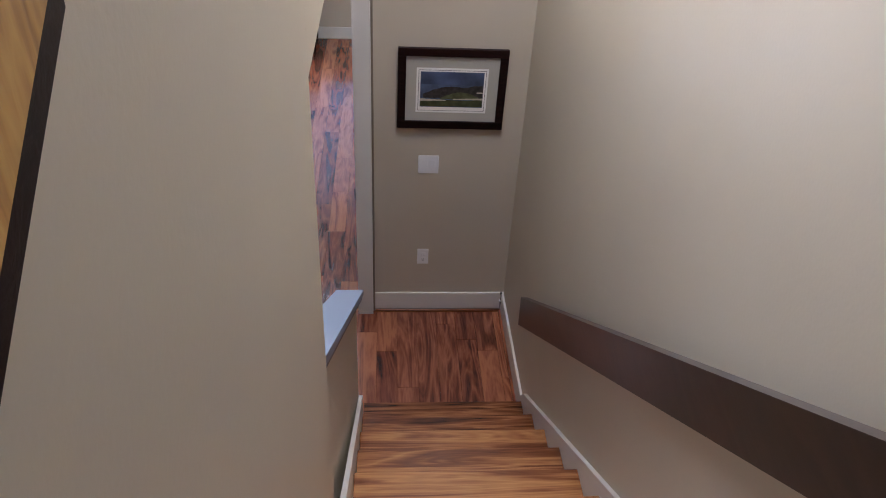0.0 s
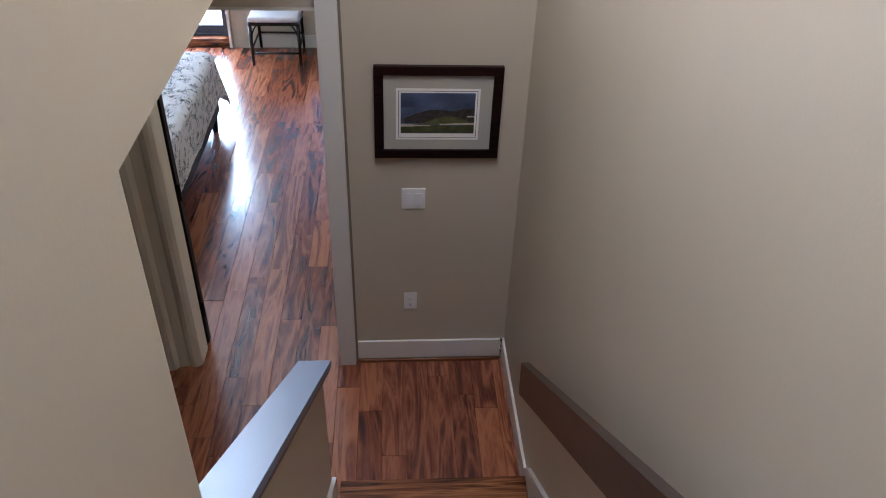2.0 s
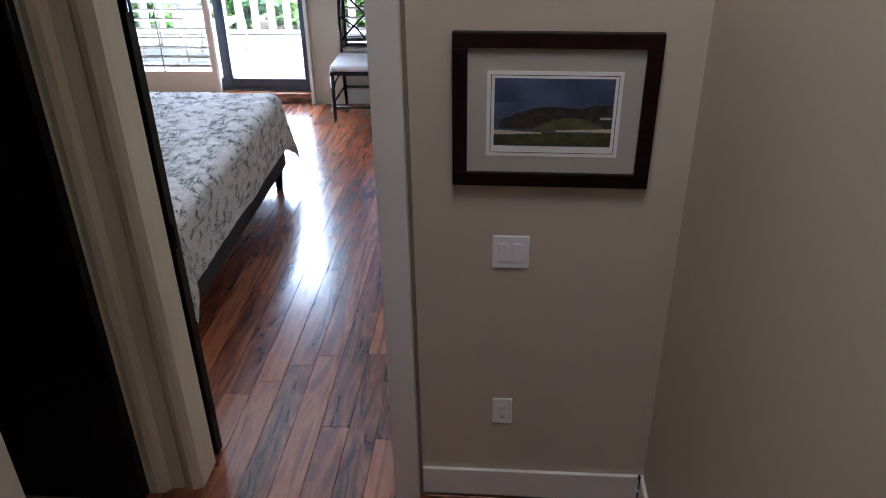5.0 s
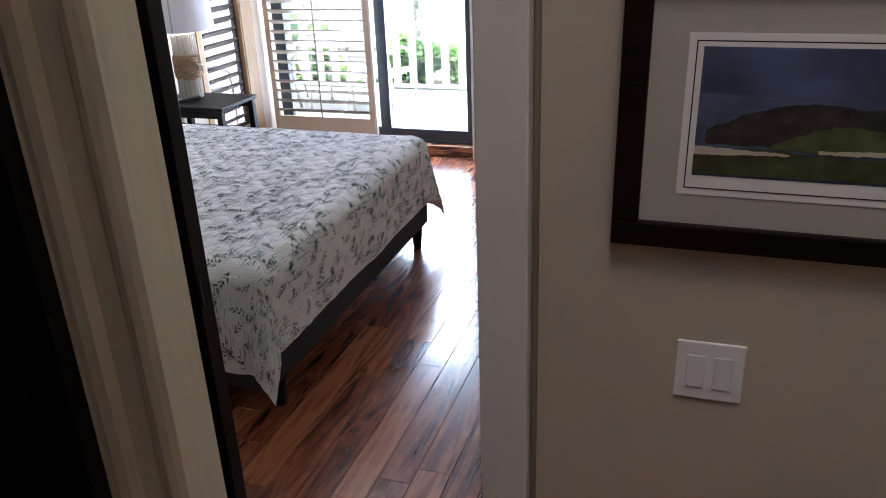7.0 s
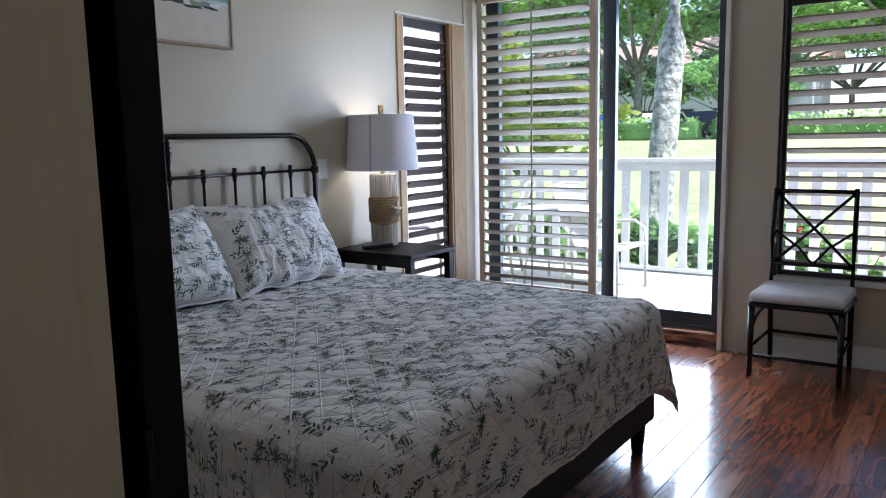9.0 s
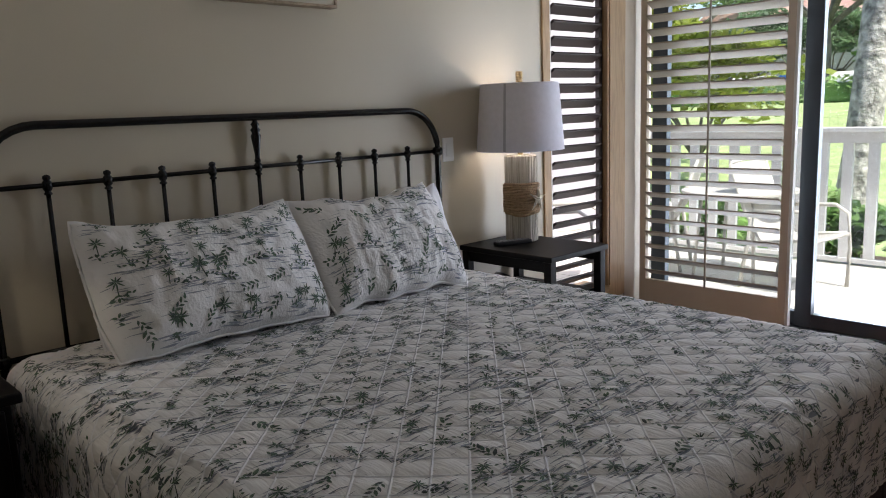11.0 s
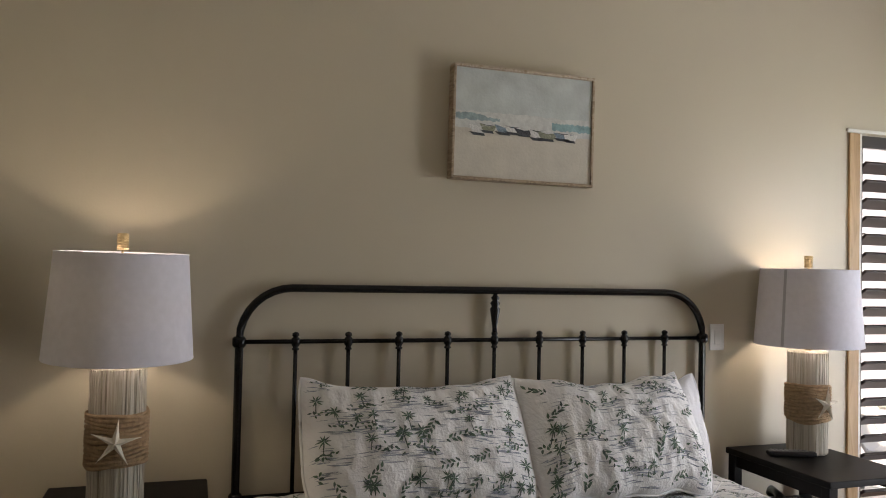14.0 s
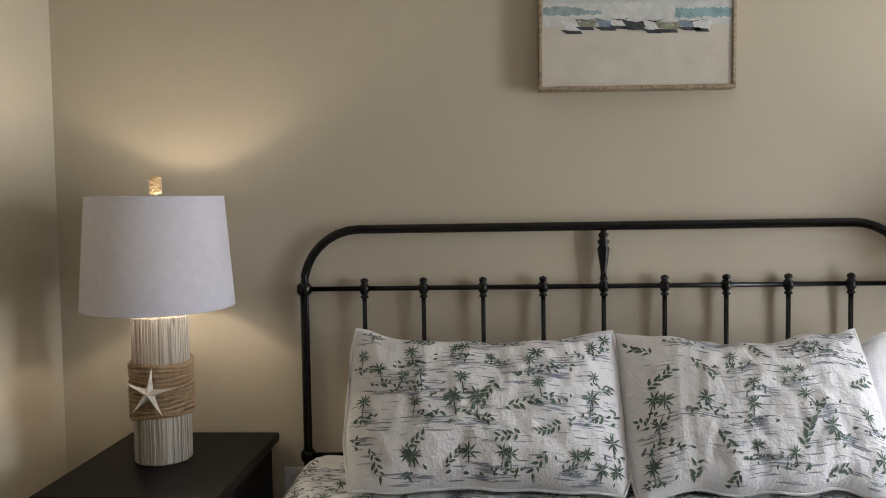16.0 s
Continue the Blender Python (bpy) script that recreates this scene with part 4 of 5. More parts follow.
def table_lamp(at, turn, label, lean=Matrix.Identity(4), seam=None):
    l = thing("table_lamp", label, "lamp", at, "bedside lamps", turn)
    base = part("base", lathe([(0.080, 0.0), (0.083, 0.008), (0.082, 0.10), (0.081, 0.25), (0.083, 0.40), (0.081, 0.437), (0.074, 0.445)], 40), DRIFT, l, "whitewashed ribbed wooden column", True)
    for i in range(46):
        a = 2 * math.pi * i / 46 + random.uniform(-0.04, 0.04)
        rr = 0.0822
        part("rib", box(-0.0018, 0.0022, -random.uniform(0.0018, 0.003), random.uniform(0.0018, 0.003), 0.004, 0.438), DRIFT, base).matrix_local = pose(rr * math.cos(a), rr * math.sin(a), 0, 0, 0, math.degrees(a))
    band = part("rope_band", lathe([(0.086, 0.142), (0.086, 0.302)], 32), ROPE, l, "wound jute rope band")
    for i in range(13):
        z = 0.148 + i * 0.0124
        pts = []
        for k in range(48):
            a = 2 * math.pi * k / 48
            zz = z + (0.004 * math.sin(3 * a + i) + (0.02 * math.sin(a * 2) * (i - 6) / 20))
            pts.append((0.0895 * math.cos(a), 0.0895 * math.sin(a), zz))
        part("strand", tube(pts, 0.0068, 6, None, True), ROPE, band, "", True)
    star = bmesh.new()
    ctr = star.verts.new((0, 0, 0.017))
    back = star.verts.new((0, 0, -0.004))
    ring = []
    for k in range(20):
        a = 2 * math.pi * k / 20
        ph = k % 4
        rr = (0.078, 0.040, 0.018, 0.040)[ph]
        h = (0.003, 0.007, 0.004, 0.007)[ph]
        an = a if ph != 1 else a
        if ph in (1, 3):
            an = a + (-0.18 if ph == 1 else 0.18)
        ring.append(star.verts.new((rr * math.sin(an + 0.12), rr * math.cos(an + 0.12), 0.0)))
    ridge = [star.verts.new((0.045 * math.sin(2 * math.pi * k / 5 + 0.12), 0.045 * math.cos(2 * math.pi * k / 5 + 0.12), 0.010)) for k in range(5)]
    for k in range(20):
        j = (k + 1) % 20
        star.faces.new((back, ring[j], ring[k]))
        arm = (k + 2) // 4 % 5 if k % 4 >= 2 else k // 4
        star.faces.new((ring[k], ring[j], ridge[arm]))
    for k in range(5):
        star.faces.new((ring[4 * k + 2], ctr, ridge[k]))
        star.faces.new((ctr, ring[4 * k + 2], ridge[(k + 1) % 5]))
    bmesh.ops.recalc_face_normals(star, faces=star.faces)
    part("starfish", star, STAR, l, "cream starfish ornament").matrix_local = pose(0, -0.099, 0.222, 90, 0, 0)
    shade = bmesh.new()
    for r0, r1, flip in ((0.224, 0.199, 1), (0.221, 0.196, -1)):
        a = [shade.verts.new((r0 * math.cos(2 * math.pi * i / 56), r0 * math.sin(2 * math.pi * i / 56), 0.470)) for i in range(56)]
        b = [shade.verts.new((r1 * math.cos(2 * math.pi * i / 56), r1 * math.sin(2 * math.pi * i / 56), 0.800)) for i in range(56)]
        for i in range(56):
            j = (i + 1) % 56
            shade.faces.new((a[i], a[j], b[j], b[i])[::flip])
    sh = part("shade", shade, LINEN, l, "off-white linen drum shade", True)
    sh.matrix_local = pose(0, 0, 0.63) @ lean @ pose(0, 0, -0.63)
    for z, r0 in ((0.470, 0.2225), (0.800, 0.1975)):
        part("rim", tube([(r0 * math.cos(2 * math.pi * i / 56), r0 * math.sin(2 * math.pi * i / 56), z) for i in range(56)], 0.0025, 6, None, True), LINEN, sh, "", True)
    if seam is not None:
        strip = bmesh.new()
        low = [strip.verts.new((0.2252 * math.cos(a), 0.2252 * math.sin(a), 0.472)) for a in (seam, seam + 0.03, seam + 0.06)]
        high = [strip.verts.new((0.2002 * math.cos(a), 0.2002 * math.sin(a), 0.798)) for a in (seam, seam + 0.03, seam + 0.06)]
        for k in range(2):
            strip.faces.new((low[k], low[k + 1], high[k + 1], high[k]))
        part("seam", strip, SEAM, sh, "grey lapped seam of the shade")
    for k in range(3):
        a = 2 * math.pi * k / 3 + 0.5
        part("spoke", tube([(0, 0, 0.785), (0.197 * math.cos(a), 0.197 * math.sin(a), 0.796)], 0.002, 6), WHITEPLASTIC, sh)
    part("neck", lathe([(0.014, 0.44), (0.014, 0.53), (0.02, 0.535), (0.02, 0.58), (0.012, 0.585)], 14), BRASS, l)
    part("harp", tube([(0.0, 0.02, 0.53)] + [(0.0, 0.055 * math.cos(t), 0.655 + 0.13 * math.sin(t)) for t in (math.pi * i / 10 - 0.0 for i in range(11))] + [(0.0, -0.02, 0.53)], 0.002, 6), BRASS, l)
    part("finial", lathe([(0.004, 0.785), (0.004, 0.808), (0.017, 0.810)] + [(0.017 + 0.0016 * (i % 2), 0.812 + i * 0.004) for i in range(12)] + [(0.015, 0.862)], 14), BRASS, l, "small pale wrapped finial")
    part("bulb", lathe([(0.010, 0.575), (0.018, 0.59), (0.020, 0.602), (0.012, 0.612), (0.003, 0.616)], 16), BULB, l, "glowing bulb", True)
    d = bpy.data.lights.new("bulb_light", "POINT")
    d.energy, d.color, d.shadow_soft_size = BULB_WATTS, (1.0, 0.92, 0.72), 0.03
    b = new("bulb_light", d)
    b.matrix_world = pose(at[0], at[1], at[2] + 0.648)
    return l


BULB_WATTS = 1.65
BULB = bpy.data.materials.new("bulb_glow")
BULB.use_nodes = True
BULB.node_tree.nodes["Principled BSDF"].inputs["Emission Color"].default_value = (1.0, 0.8, 0.5, 1)
BULB.node_tree.nodes["Principled BSDF"].inputs["Emission Strength"].default_value = 4.0
table_lamp((-2.925, 4.985, 0.746), 92, "lit lamp with linen shade, rope and starfish on the nightstand", pose(0, 0, 0, 1.5, 0.5, 0))
table_lamp((-3.045, 7.790, 0.746), 96, "lit lamp with linen shade, rope and starfish on the end table", seam=radians(-43 - 28 - 96))

remote = thing("remote_control", "black remote control with grey buttons on the end table", "remote", (-3.0, 7.665, 0.745), turn=70)
part("body", box(-0.10, 0.10, -0.024, 0.024, 0.001, 0.022, 0.006), BLACKPLASTIC, remote)
for i in range(8):
    for j in range(3):
        part("button", box(-0.085 + i * 0.02, -0.073 + i * 0.02, -0.017 + j * 0.013, -0.008 + j * 0.013, 0.0222, 0.0245), GREYPLASTIC, remote)
phone = thing("telephone", "dark grey desk telephone on the table shelf", "telephone", (-2.98, 7.64, 0.520), turn=60)
part("base", prism([(-0.1, 0.001), (0.1, 0.001), (0.1, 0.03), (-0.1, 0.06)], -0.08, 0.09), BLACKPLASTIC, phone)
part("handset", tube([(-0.055, -0.1, 0.055), (-0.055, -0.085, 0.075), (-0.055, 0.0, 0.075), (-0.055, 0.085, 0.06), (-0.055, 0.1, 0.042)], [0.022, 0.02, 0.014, 0.02, 0.022], 10), BLACKPLASTIC, phone, "", True)
for i in range(4):
    for j in range(3):
        part("key", box(0.0 + j * 0.025, 0.016 + j * 0.025, -0.06 + i * 0.03, -0.042 + i * 0.03, 0.04, 0.055 - i * 0.003), GREYPLASTIC, phone)


# ---- painting over the bed ----
def beach_painting():
    p = new("painting")
    p.matrix_world = pose(XB + 0.002, 6.475, 2.105, 0, 0, 90) @ pose(0, 0, 0, 0, 0.5, 0)
    tagged(p, "beach painting of boats on pale sand in a thin wood frame", "painting")
    w, h = 0.63, 0.462
    frame_rails(p, w, h, 0.012, 0.056, FRAMEWOOD, 0.003)
    cv = part("canvas", box(-w / 2 + 0.0125, w / 2 - 0.0125, -0.048, -0.004, -h / 2 + 0.0125, h / 2 - 0.0125), CANVAS_SAND, p, "painted canvas")
    x0, x1, zt, zb = -w / 2 + 0.014, w / 2 - 0.014, h / 2 - 0.014, -h / 2 + 0.014
    y = -0.0485
    shape(ragged(x0, x1, lambda u: 0.02, lambda u: zt, 21, amp=0.0), y, CANVAS_SKY, cv, "painted_sky")
    shape(ragged(x0, x1, lambda u: -0.024 - 0.006 * u, lambda u: 0.045, 22, amp=0.004), y - 0.0004, CANVAS_FOAM, cv, "painted_foam")
    shape(ragged(x0, x0 + 0.19, lambda u: 0.01, lambda u: 0.03 + 0.01 * math.sin(5 * u), 23, amp=0.004), y - 0.0008, CANVAS_SEA, cv, "painted_sea")
    shape(ragged(x1 - 0.18, x1, lambda u: -0.006, lambda u: 0.024, 24, amp=0.004), y - 0.0008, CANVAS_TEAL, cv, "painted_sea")
    r = random.Random(12)
    for i in range(9):
        bx = x0 + 0.1 + i * 0.052 + r.uniform(-0.012, 0.012)
        bw, bh = r.uniform(0.06, 0.10), r.uniform(0.030, 0.046)
        z = -0.045 + r.uniform(-0.006, 0.012)
        hull = [(bx - bw / 2, z + bh), (bx - bw / 3, z + 0.3 * bh), (bx, z), (bx + bw / 3, z + 0.2 * bh), (bx + bw / 2, z + bh * 0.9), (bx, z + bh * 0.7)]
        shape(hull, y - 0.0012 - i * 0.00005, (CANVAS_WHITE, CANVAS_OLIVE, CANVAS_BLUE, CANVAS_WHITE, CANVAS_DARK)[i % 5], cv, "painted_boat")
        shape([(bx - bw / 2, z + bh * 0.25), (bx - bw / 4, z - 0.003), (bx + bw / 3, z - 0.004), (bx + bw / 4, z + 0.006)], y - 0.0020, CANVAS_DARK, cv, "painted_shadow")
        shape([(bx - bw / 2, z + bh), (bx, z + bh * 0.72), (bx + bw / 2, z + bh), (bx, z + bh * 0.82)], y - 0.0024, (CANVAS_WHITE, CANVAS_DARK)[i % 2], cv, "painted_gunwale")


FRAMEWOOD = wood("driftwood_frame", (0.22, 0.16, 0.10), (0.36, 0.27, 0.18), (0.58, 0.50, 0.40), 0.6, "x", 6, 8)
CANVAS_SAND = material("canvas_sand", (0.56, 0.52, 0.44), 0.8, vary=0.06, scale=14, bump=0.03, bump_scale=90)
CANVAS_SKY = material("canvas_sky", (0.50, 0.54, 0.52), 0.8, vary=0.12, scale=12, bump=0.03, bump_scale=90)
CANVAS_FOAM = material("canvas_foam", (0.58, 0.59, 0.56), 0.8, vary=0.12, scale=40, bump=0.03, bump_scale=90)
CANVAS_SEA = material("canvas_sea", (0.27, 0.35, 0.36), 0.8, vary=0.25, scale=40, bump=0.03)
CANVAS_TEAL = material("canvas_teal", (0.24, 0.38, 0.40), 0.8, vary=0.25, scale=40, bump=0.03)
CANVAS_DARK = material("canvas_dark", (0.05, 0.055, 0.06), 0.7, vary=0.4, scale=60, bump=0.1)
CANVAS_WHITE = material("canvas_white", (0.66, 0.66, 0.63), 0.7, vary=0.1, scale=60, bump=0.1)
CANVAS_BLUE = material("canvas_blue", (0.20, 0.27, 0.32), 0.7, vary=0.2, scale=60, bump=0.1)
CANVAS_OLIVE = material("canvas_olive", (0.26, 0.27, 0.19), 0.7, vary=0.3, scale=60, bump=0.1)
beach_painting()


# ---- windows ----
def louvre_panel(name, label, m, w, z0, z1, pitch, slat_d, tilt, frame_mat, slat_mat, stile, bottom, rod, slat_t=0.009):
    """A louvred shutter, its width along local x, in a frame of stiles and rails."""
    p = new(name)
    p.matrix_world = m
    tagged(p, label, "shutter")
    part("stile", box(-w / 2, -w / 2 + stile, -0.015, 0.015, z0, z1, 0.002), frame_mat, p)
    part("stile", box(w / 2 - stile, w / 2, -0.015, 0.015, z0, z1, 0.002), frame_mat, p)
    part("rail", box(-w / 2 + stile, w / 2 - stile, -0.015, 0.015, z0, z0 + bottom, 0.002), frame_mat, p)
    part("rail", box(-w / 2 + stile, w / 2 - stile, -0.015, 0.015, z1 - 0.06, z1, 0.002), frame_mat, p)
    n = int((z1 - 0.07 - z0 - bottom) / pitch)
    me = None
    for i in range(n):
        z = z0 + bottom + pitch * (i + 0.6)
        if me is None:
            ob = part("slat", box(-w / 2 + stile + 0.002, w / 2 - stile - 0.002, -slat_d / 2, slat_d / 2, -slat_t / 2, slat_t / 2, slat_t * 0.3), slat_mat, p)
            me = ob.data
        else:
            ob = new("slat", me)
            ob.parent = p
        ob.matrix_local = pose(0, 0, z, tilt + random.uniform(-1.5, 1.5), 0, 0)
    if rod:
        part("tilt_rod", box(-0.006, 0.006, -0.050, -0.041, z0 + bottom, z1 - 0.1, 0.002), slat_mat, p)
    return p


# side window behind the end table
structure("window_casing_near", box(XB, XB + 0.012, 8.20, 8.262, 0.20, 2.215, 0.002), TANWOOD, "honey oak window casing")
structure("window_lining_near", box(XB - 0.188, XB - 0.001, 8.256, 8.285, 0.272, 2.218), TRIM, "pale painted window lining")
structure("window_lining_far", box(XB - 0.044, XB + 0.006, 8.822, 8.839, 0.286, 2.219), TANWOOD, "honey oak window lining")
structure("window_casing_far", box(XB, XB + 0.012, 8.84, 9.005, 0.20, 2.215, 0.002), TANWOOD, "honey oak window casing")
structure("window_sill_side", box(XB - 0.188, XB + 0.02, 8.286, 8.839, 0.262, 0.285), TANWOOD, "honey oak window sill")
structure("window_apron_side", box(XB, XB + 0.012, 8.263, 8.839, 0.10, 0.261, 0.002), TANWOOD, "honey oak board under the window")
structure("window_head_side", box(XB - 0.188, XB + 0.010, 8.19, 9.02, 2.2205, 2.235), TRIM, "pale trim over the window")
louvre_panel("louvre_window", "dark brown louvres in the oak-lined side window", pose(XB - 0.045, 8.554, 0, 0, 0, 90), 0.534, 0.287, 2.215, 0.089, 0.080, -34, DARKSLAT, DARKSLAT, 0.035, 0.03, False, 0.016)
for z in (0.62, 1.72):
    brk = thing("shutter_catch", "small dark metal catch on the window lining", "catch", (XB - 0.02, 8.286, z))
    part("plate", box(-0.012, 0.012, 0, 0.004, -0.03, 0.03), IRON, brk)
    part("hook", tube([(0.0, 0.004, 0.0), (0.02, 0.016, 0.012), (0.03, 0.02, 0.0)], 0.004, 6), IRON, brk)
structure("corner_trim", box(XB, XB + 0.010, 9.006, YB1, 0.0, 2.45), PANEL, "pale painted corner post")
structure("shutter_edge", box(-2.224, -2.206, YB1 - 0.002, YB1 + 0.034, 0.095, 2.445, 0.002), TRIM, "thin white edge strip of the shutter")

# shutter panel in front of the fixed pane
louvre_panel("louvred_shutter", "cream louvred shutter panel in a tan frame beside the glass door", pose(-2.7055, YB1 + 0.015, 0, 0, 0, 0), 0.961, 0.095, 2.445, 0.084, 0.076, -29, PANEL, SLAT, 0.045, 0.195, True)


def sliding_door():
    d = new("glass_door")
    d.matrix_world = pose(0, YB1 + 0.115, 0)
    tagged(d, "sliding glass door in a dark aluminium frame, looking on the lanai", "door")
    part("threshold", box(XB, -1.33, -0.05, 0.05, -0.01, 0.115, 0.003), ALU, d)
    part("head", box(XB, -1.33, -0.05, 0.05, 2.4, 2.45), ALU, d)
    part("jamb", box(-1.395, -1.346, -0.125, 0.05, 0.116, 2.4, 0.003), ALU, d)
    part("stile", box(-2.205, -2.112, -0.03, 0.02, 0.116, 2.4, 0.003), ALU, d)
    part("stile", box(-3.165, -3.06, -0.01, 0.04, 0.116, 2.4, 0.003), ALU, d)
    part("bottom_rail", box(-2.112, -1.375, -0.03, 0.02, 0.116, 0.20, 0.003), ALU, d)
    part("bottom_rail", box(-3.06, -2.20, -0.01, 0.04, 0.116, 0.20, 0.003), ALU, d)
    part("latch", box(-1.405, -1.395, -0.10, -0.06, 1.28, 1.36, 0.004), GREYPLASTIC, d, "small pale latch")
    for x0, x1, y in ((-2.112, -1.375, -0.005), (-3.06, -2.20, 0.015)):
        g = part("pane", box(x0, x1, y - 0.003, y + 0.003, 0.20, 2.4), GLASS, d, "clear glass pane")
        g.visible_shadow = False


sliding_door()
structure("floor_threshold", box(-2.22, -1.346, YB1 - 0.02, YB1 + 0.062, -0.012, 0.092, 0.004), TREAD, "reddish wood threshold strip")
structure("trim_door_right", box(-1.345, -1.315, YB1 - 0.05, YB1 + 0.06, 0.0, 2.46, 0.004), TRIM, "pale painted door trim")
structure("window_frame_chair", box(-1.03, -1.014, YB1 + 0.02, YB1 + 0.10, 0.511, 2.199), DARKSLAT, "dark window frame")
structure("window_sill_chair", box(-1.03, 0.05, YB1 - 0.02, YB1 + 0.2, 0.485, 0.51), TRIM, "painted window sill")
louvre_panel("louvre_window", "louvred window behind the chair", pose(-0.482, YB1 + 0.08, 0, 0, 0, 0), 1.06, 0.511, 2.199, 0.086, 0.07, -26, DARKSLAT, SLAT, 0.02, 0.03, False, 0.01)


# ---- chair by the window ----
def side_chair():
    c = thing("chair", "dark rattan side chair with a white cushion by the window", "chair", (-0.80, 8.862, 0))
    for x in (-0.235, 0.235):
        part("leg", tube([(x, -0.23, 0), (x, -0.22, 0.43)], [0.015, 0.018], 10), IRON, c, "", True)
        part("leg", tube([(x * 0.95, 0.25, 0), (x * 0.95, 0.19, 0.43), (x * 0.95, 0.21, 0.75), (x * 0.93, 0.235, 1.06)], [0.015, 0.017, 0.016, 0.014], 10), IRON, c, "", True)
        part("stretcher", tube([(x, -0.22, 0.17), (x * 0.97, 0.21, 0.17)], 0.010, 8), IRON, c, "", True)
        part("brace", tube([(x, -0.22, 0.20)] + [(x - math.copysign(0.10, x) * (1 - math.cos(a)), -0.225, 0.20 + 0.22 * math.sin(a)) for a in (math.pi / 2 * i / 6 for i in range(7))], 0.008, 8), IRON, c, "", True)
    part("stretcher", tube([(-0.235, -0.22, 0.12), (0.235, -0.22, 0.12)], 0.011, 8), IRON, c, "", True)
    part("stretcher", tube([(-0.225, 0.22, 0.17), (0.225, 0.22, 0.17)], 0.011, 8), IRON, c, "", True)
    part("seat", box(-0.255, 0.255, -0.245, 0.215, 0.405, 0.435, 0.012), IRON, c)
    part("cushion", box(-0.25, 0.25, -0.245, 0.20, 0.4355, 0.495, 0.025), CUSHION, c, "white seat cushion", True)
    for z in (0.60, 1.04):
        part("back_rail", tube([(-0.222, 0.205 + (z - 0.6) * 0.07, z), (0, 0.225 + (z - 0.6) * 0.07, z), (0.222, 0.205 + (z - 0.6) * 0.07, z)], 0.013, 8), IRON, c, "", True)
    for s in (-1, 1):
        part("back_brace", tube([(-0.21 * s, 0.208, 0.61), (0, 0.235, 0.82), (0.21 * s, 0.235, 1.03)], 0.009, 8), IRON, c, "", True)
        part("back_brace", tube([(-0.21 * s, 0.215, 0.80), (-0.08 * s, 0.23, 0.70), (0, 0.225, 0.60)], 0.008, 8), IRON, c, "", True)


side_chair()

# ---- outside: lanai ----
LY1 = 11.85
structure("lanai_floor", box(-7.5, 2.0, YB1 + 0.2, LY1, -0.25, -0.006), GROUT, "white tiled lanai floor")
structure("wall_outside_left", box(-7.5, XB - 0.19, 7.6, 7.75, -0.3, 2.75), STUCCO, "pale outside wall by the side window")
structure("wall_lanai_side", box(-5.05, -4.9, 7.75, 11.6, -0.3, 2.75), STUCCO, "white painted side wall of the lanai")
structure("floor_side", box(-7.5, XB - 0.19, 7.75, YB1 + 0.198, -0.25, -0.008), GROUT)

railing = thing("railing", "white painted wooden balcony railing with flat balusters", "railing")
part("top_rail", box(-7.5, 2.0, 11.63, 11.77, 1.12, 1.16, 0.006), RAILWHITE, railing)
part("under_rail", box(-7.5, 2.0, 11.675, 11.725, 1.03, 1.119, 0.004), RAILWHITE, railing)
part("bottom_rail", box(-7.5, 2.0, 11.67, 11.73, 0.02, 0.06, 0.004), RAILWHITE, railing)
bal = None
for i in range(47):
    x = -7.42 + i * 0.2
    if bal is None:
        ob = part("baluster", box(-0.042, 0.042, 11.68, 11.72, 0.06, 1.03, 0.004), RAILWHITE, railing)
        bal = ob.data
    else:
        ob = new("baluster", bal)
        ob.parent = railing
    ob.location = (x, 0, 0)
for x in (-7.4, -5.0, -0.6, 1.9):
    part("post", box(x - 0.05, x + 0.05, 11.65, 11.75, -0.005, 1.119, 0.004), RAILWHITE, railing)


def patio_chair(at, turn, label):
    c = thing("patio_chair", label, "chair", at, "patio chairs", turn)
    for s in (-0.27, 0.27):
        part("leg", tube([(s, -0.26, 0.0), (s, -0.27, 0.3), (s, -0.25, 0.56), (s, -0.15, 0.62), (s, 0.2, 0.60)], 0.016, 8), CHAIRWHITE, c, "", True)
        part("leg", tube([(s, 0.30, 0.0), (s, 0.24, 0.35), (s, 0.2, 0.60)], 0.016, 8), CHAIRWHITE, c, "", True)
        part("side_tube", tube([(s * 0.9, -0.25, 0.42), (s * 0.9, 0.15, 0.37), (s * 0.9, 0.30, 0.62), (s * 0.9, 0.42, 0.95)], 0.014, 8), CHAIRWHITE, c, "", True)
    part("top_tube", tube([(-0.243, 0.42, 0.95), (0, 0.44, 0.97), (0.243, 0.42, 0.95)], 0.014, 8), CHAIRWHITE, c, "", True)
    part("front_tube", tube([(-0.27, -0.26, 0.41), (0.27, -0.26, 0.41)], 0.014, 8), CHAIRWHITE, c, "", True)
    prof = [(-0.25, 0.42), (-0.05, 0.385), (0.13, 0.375), (0.20, 0.44), (0.30, 0.62), (0.42, 0.95)]
    part("sling", prism(prof + [(y + 0.004, z - 0.006) for y, z in prof[::-1]], -0.24, 0.24), CHAIRWHITE, c, "pale woven sling")
    return c


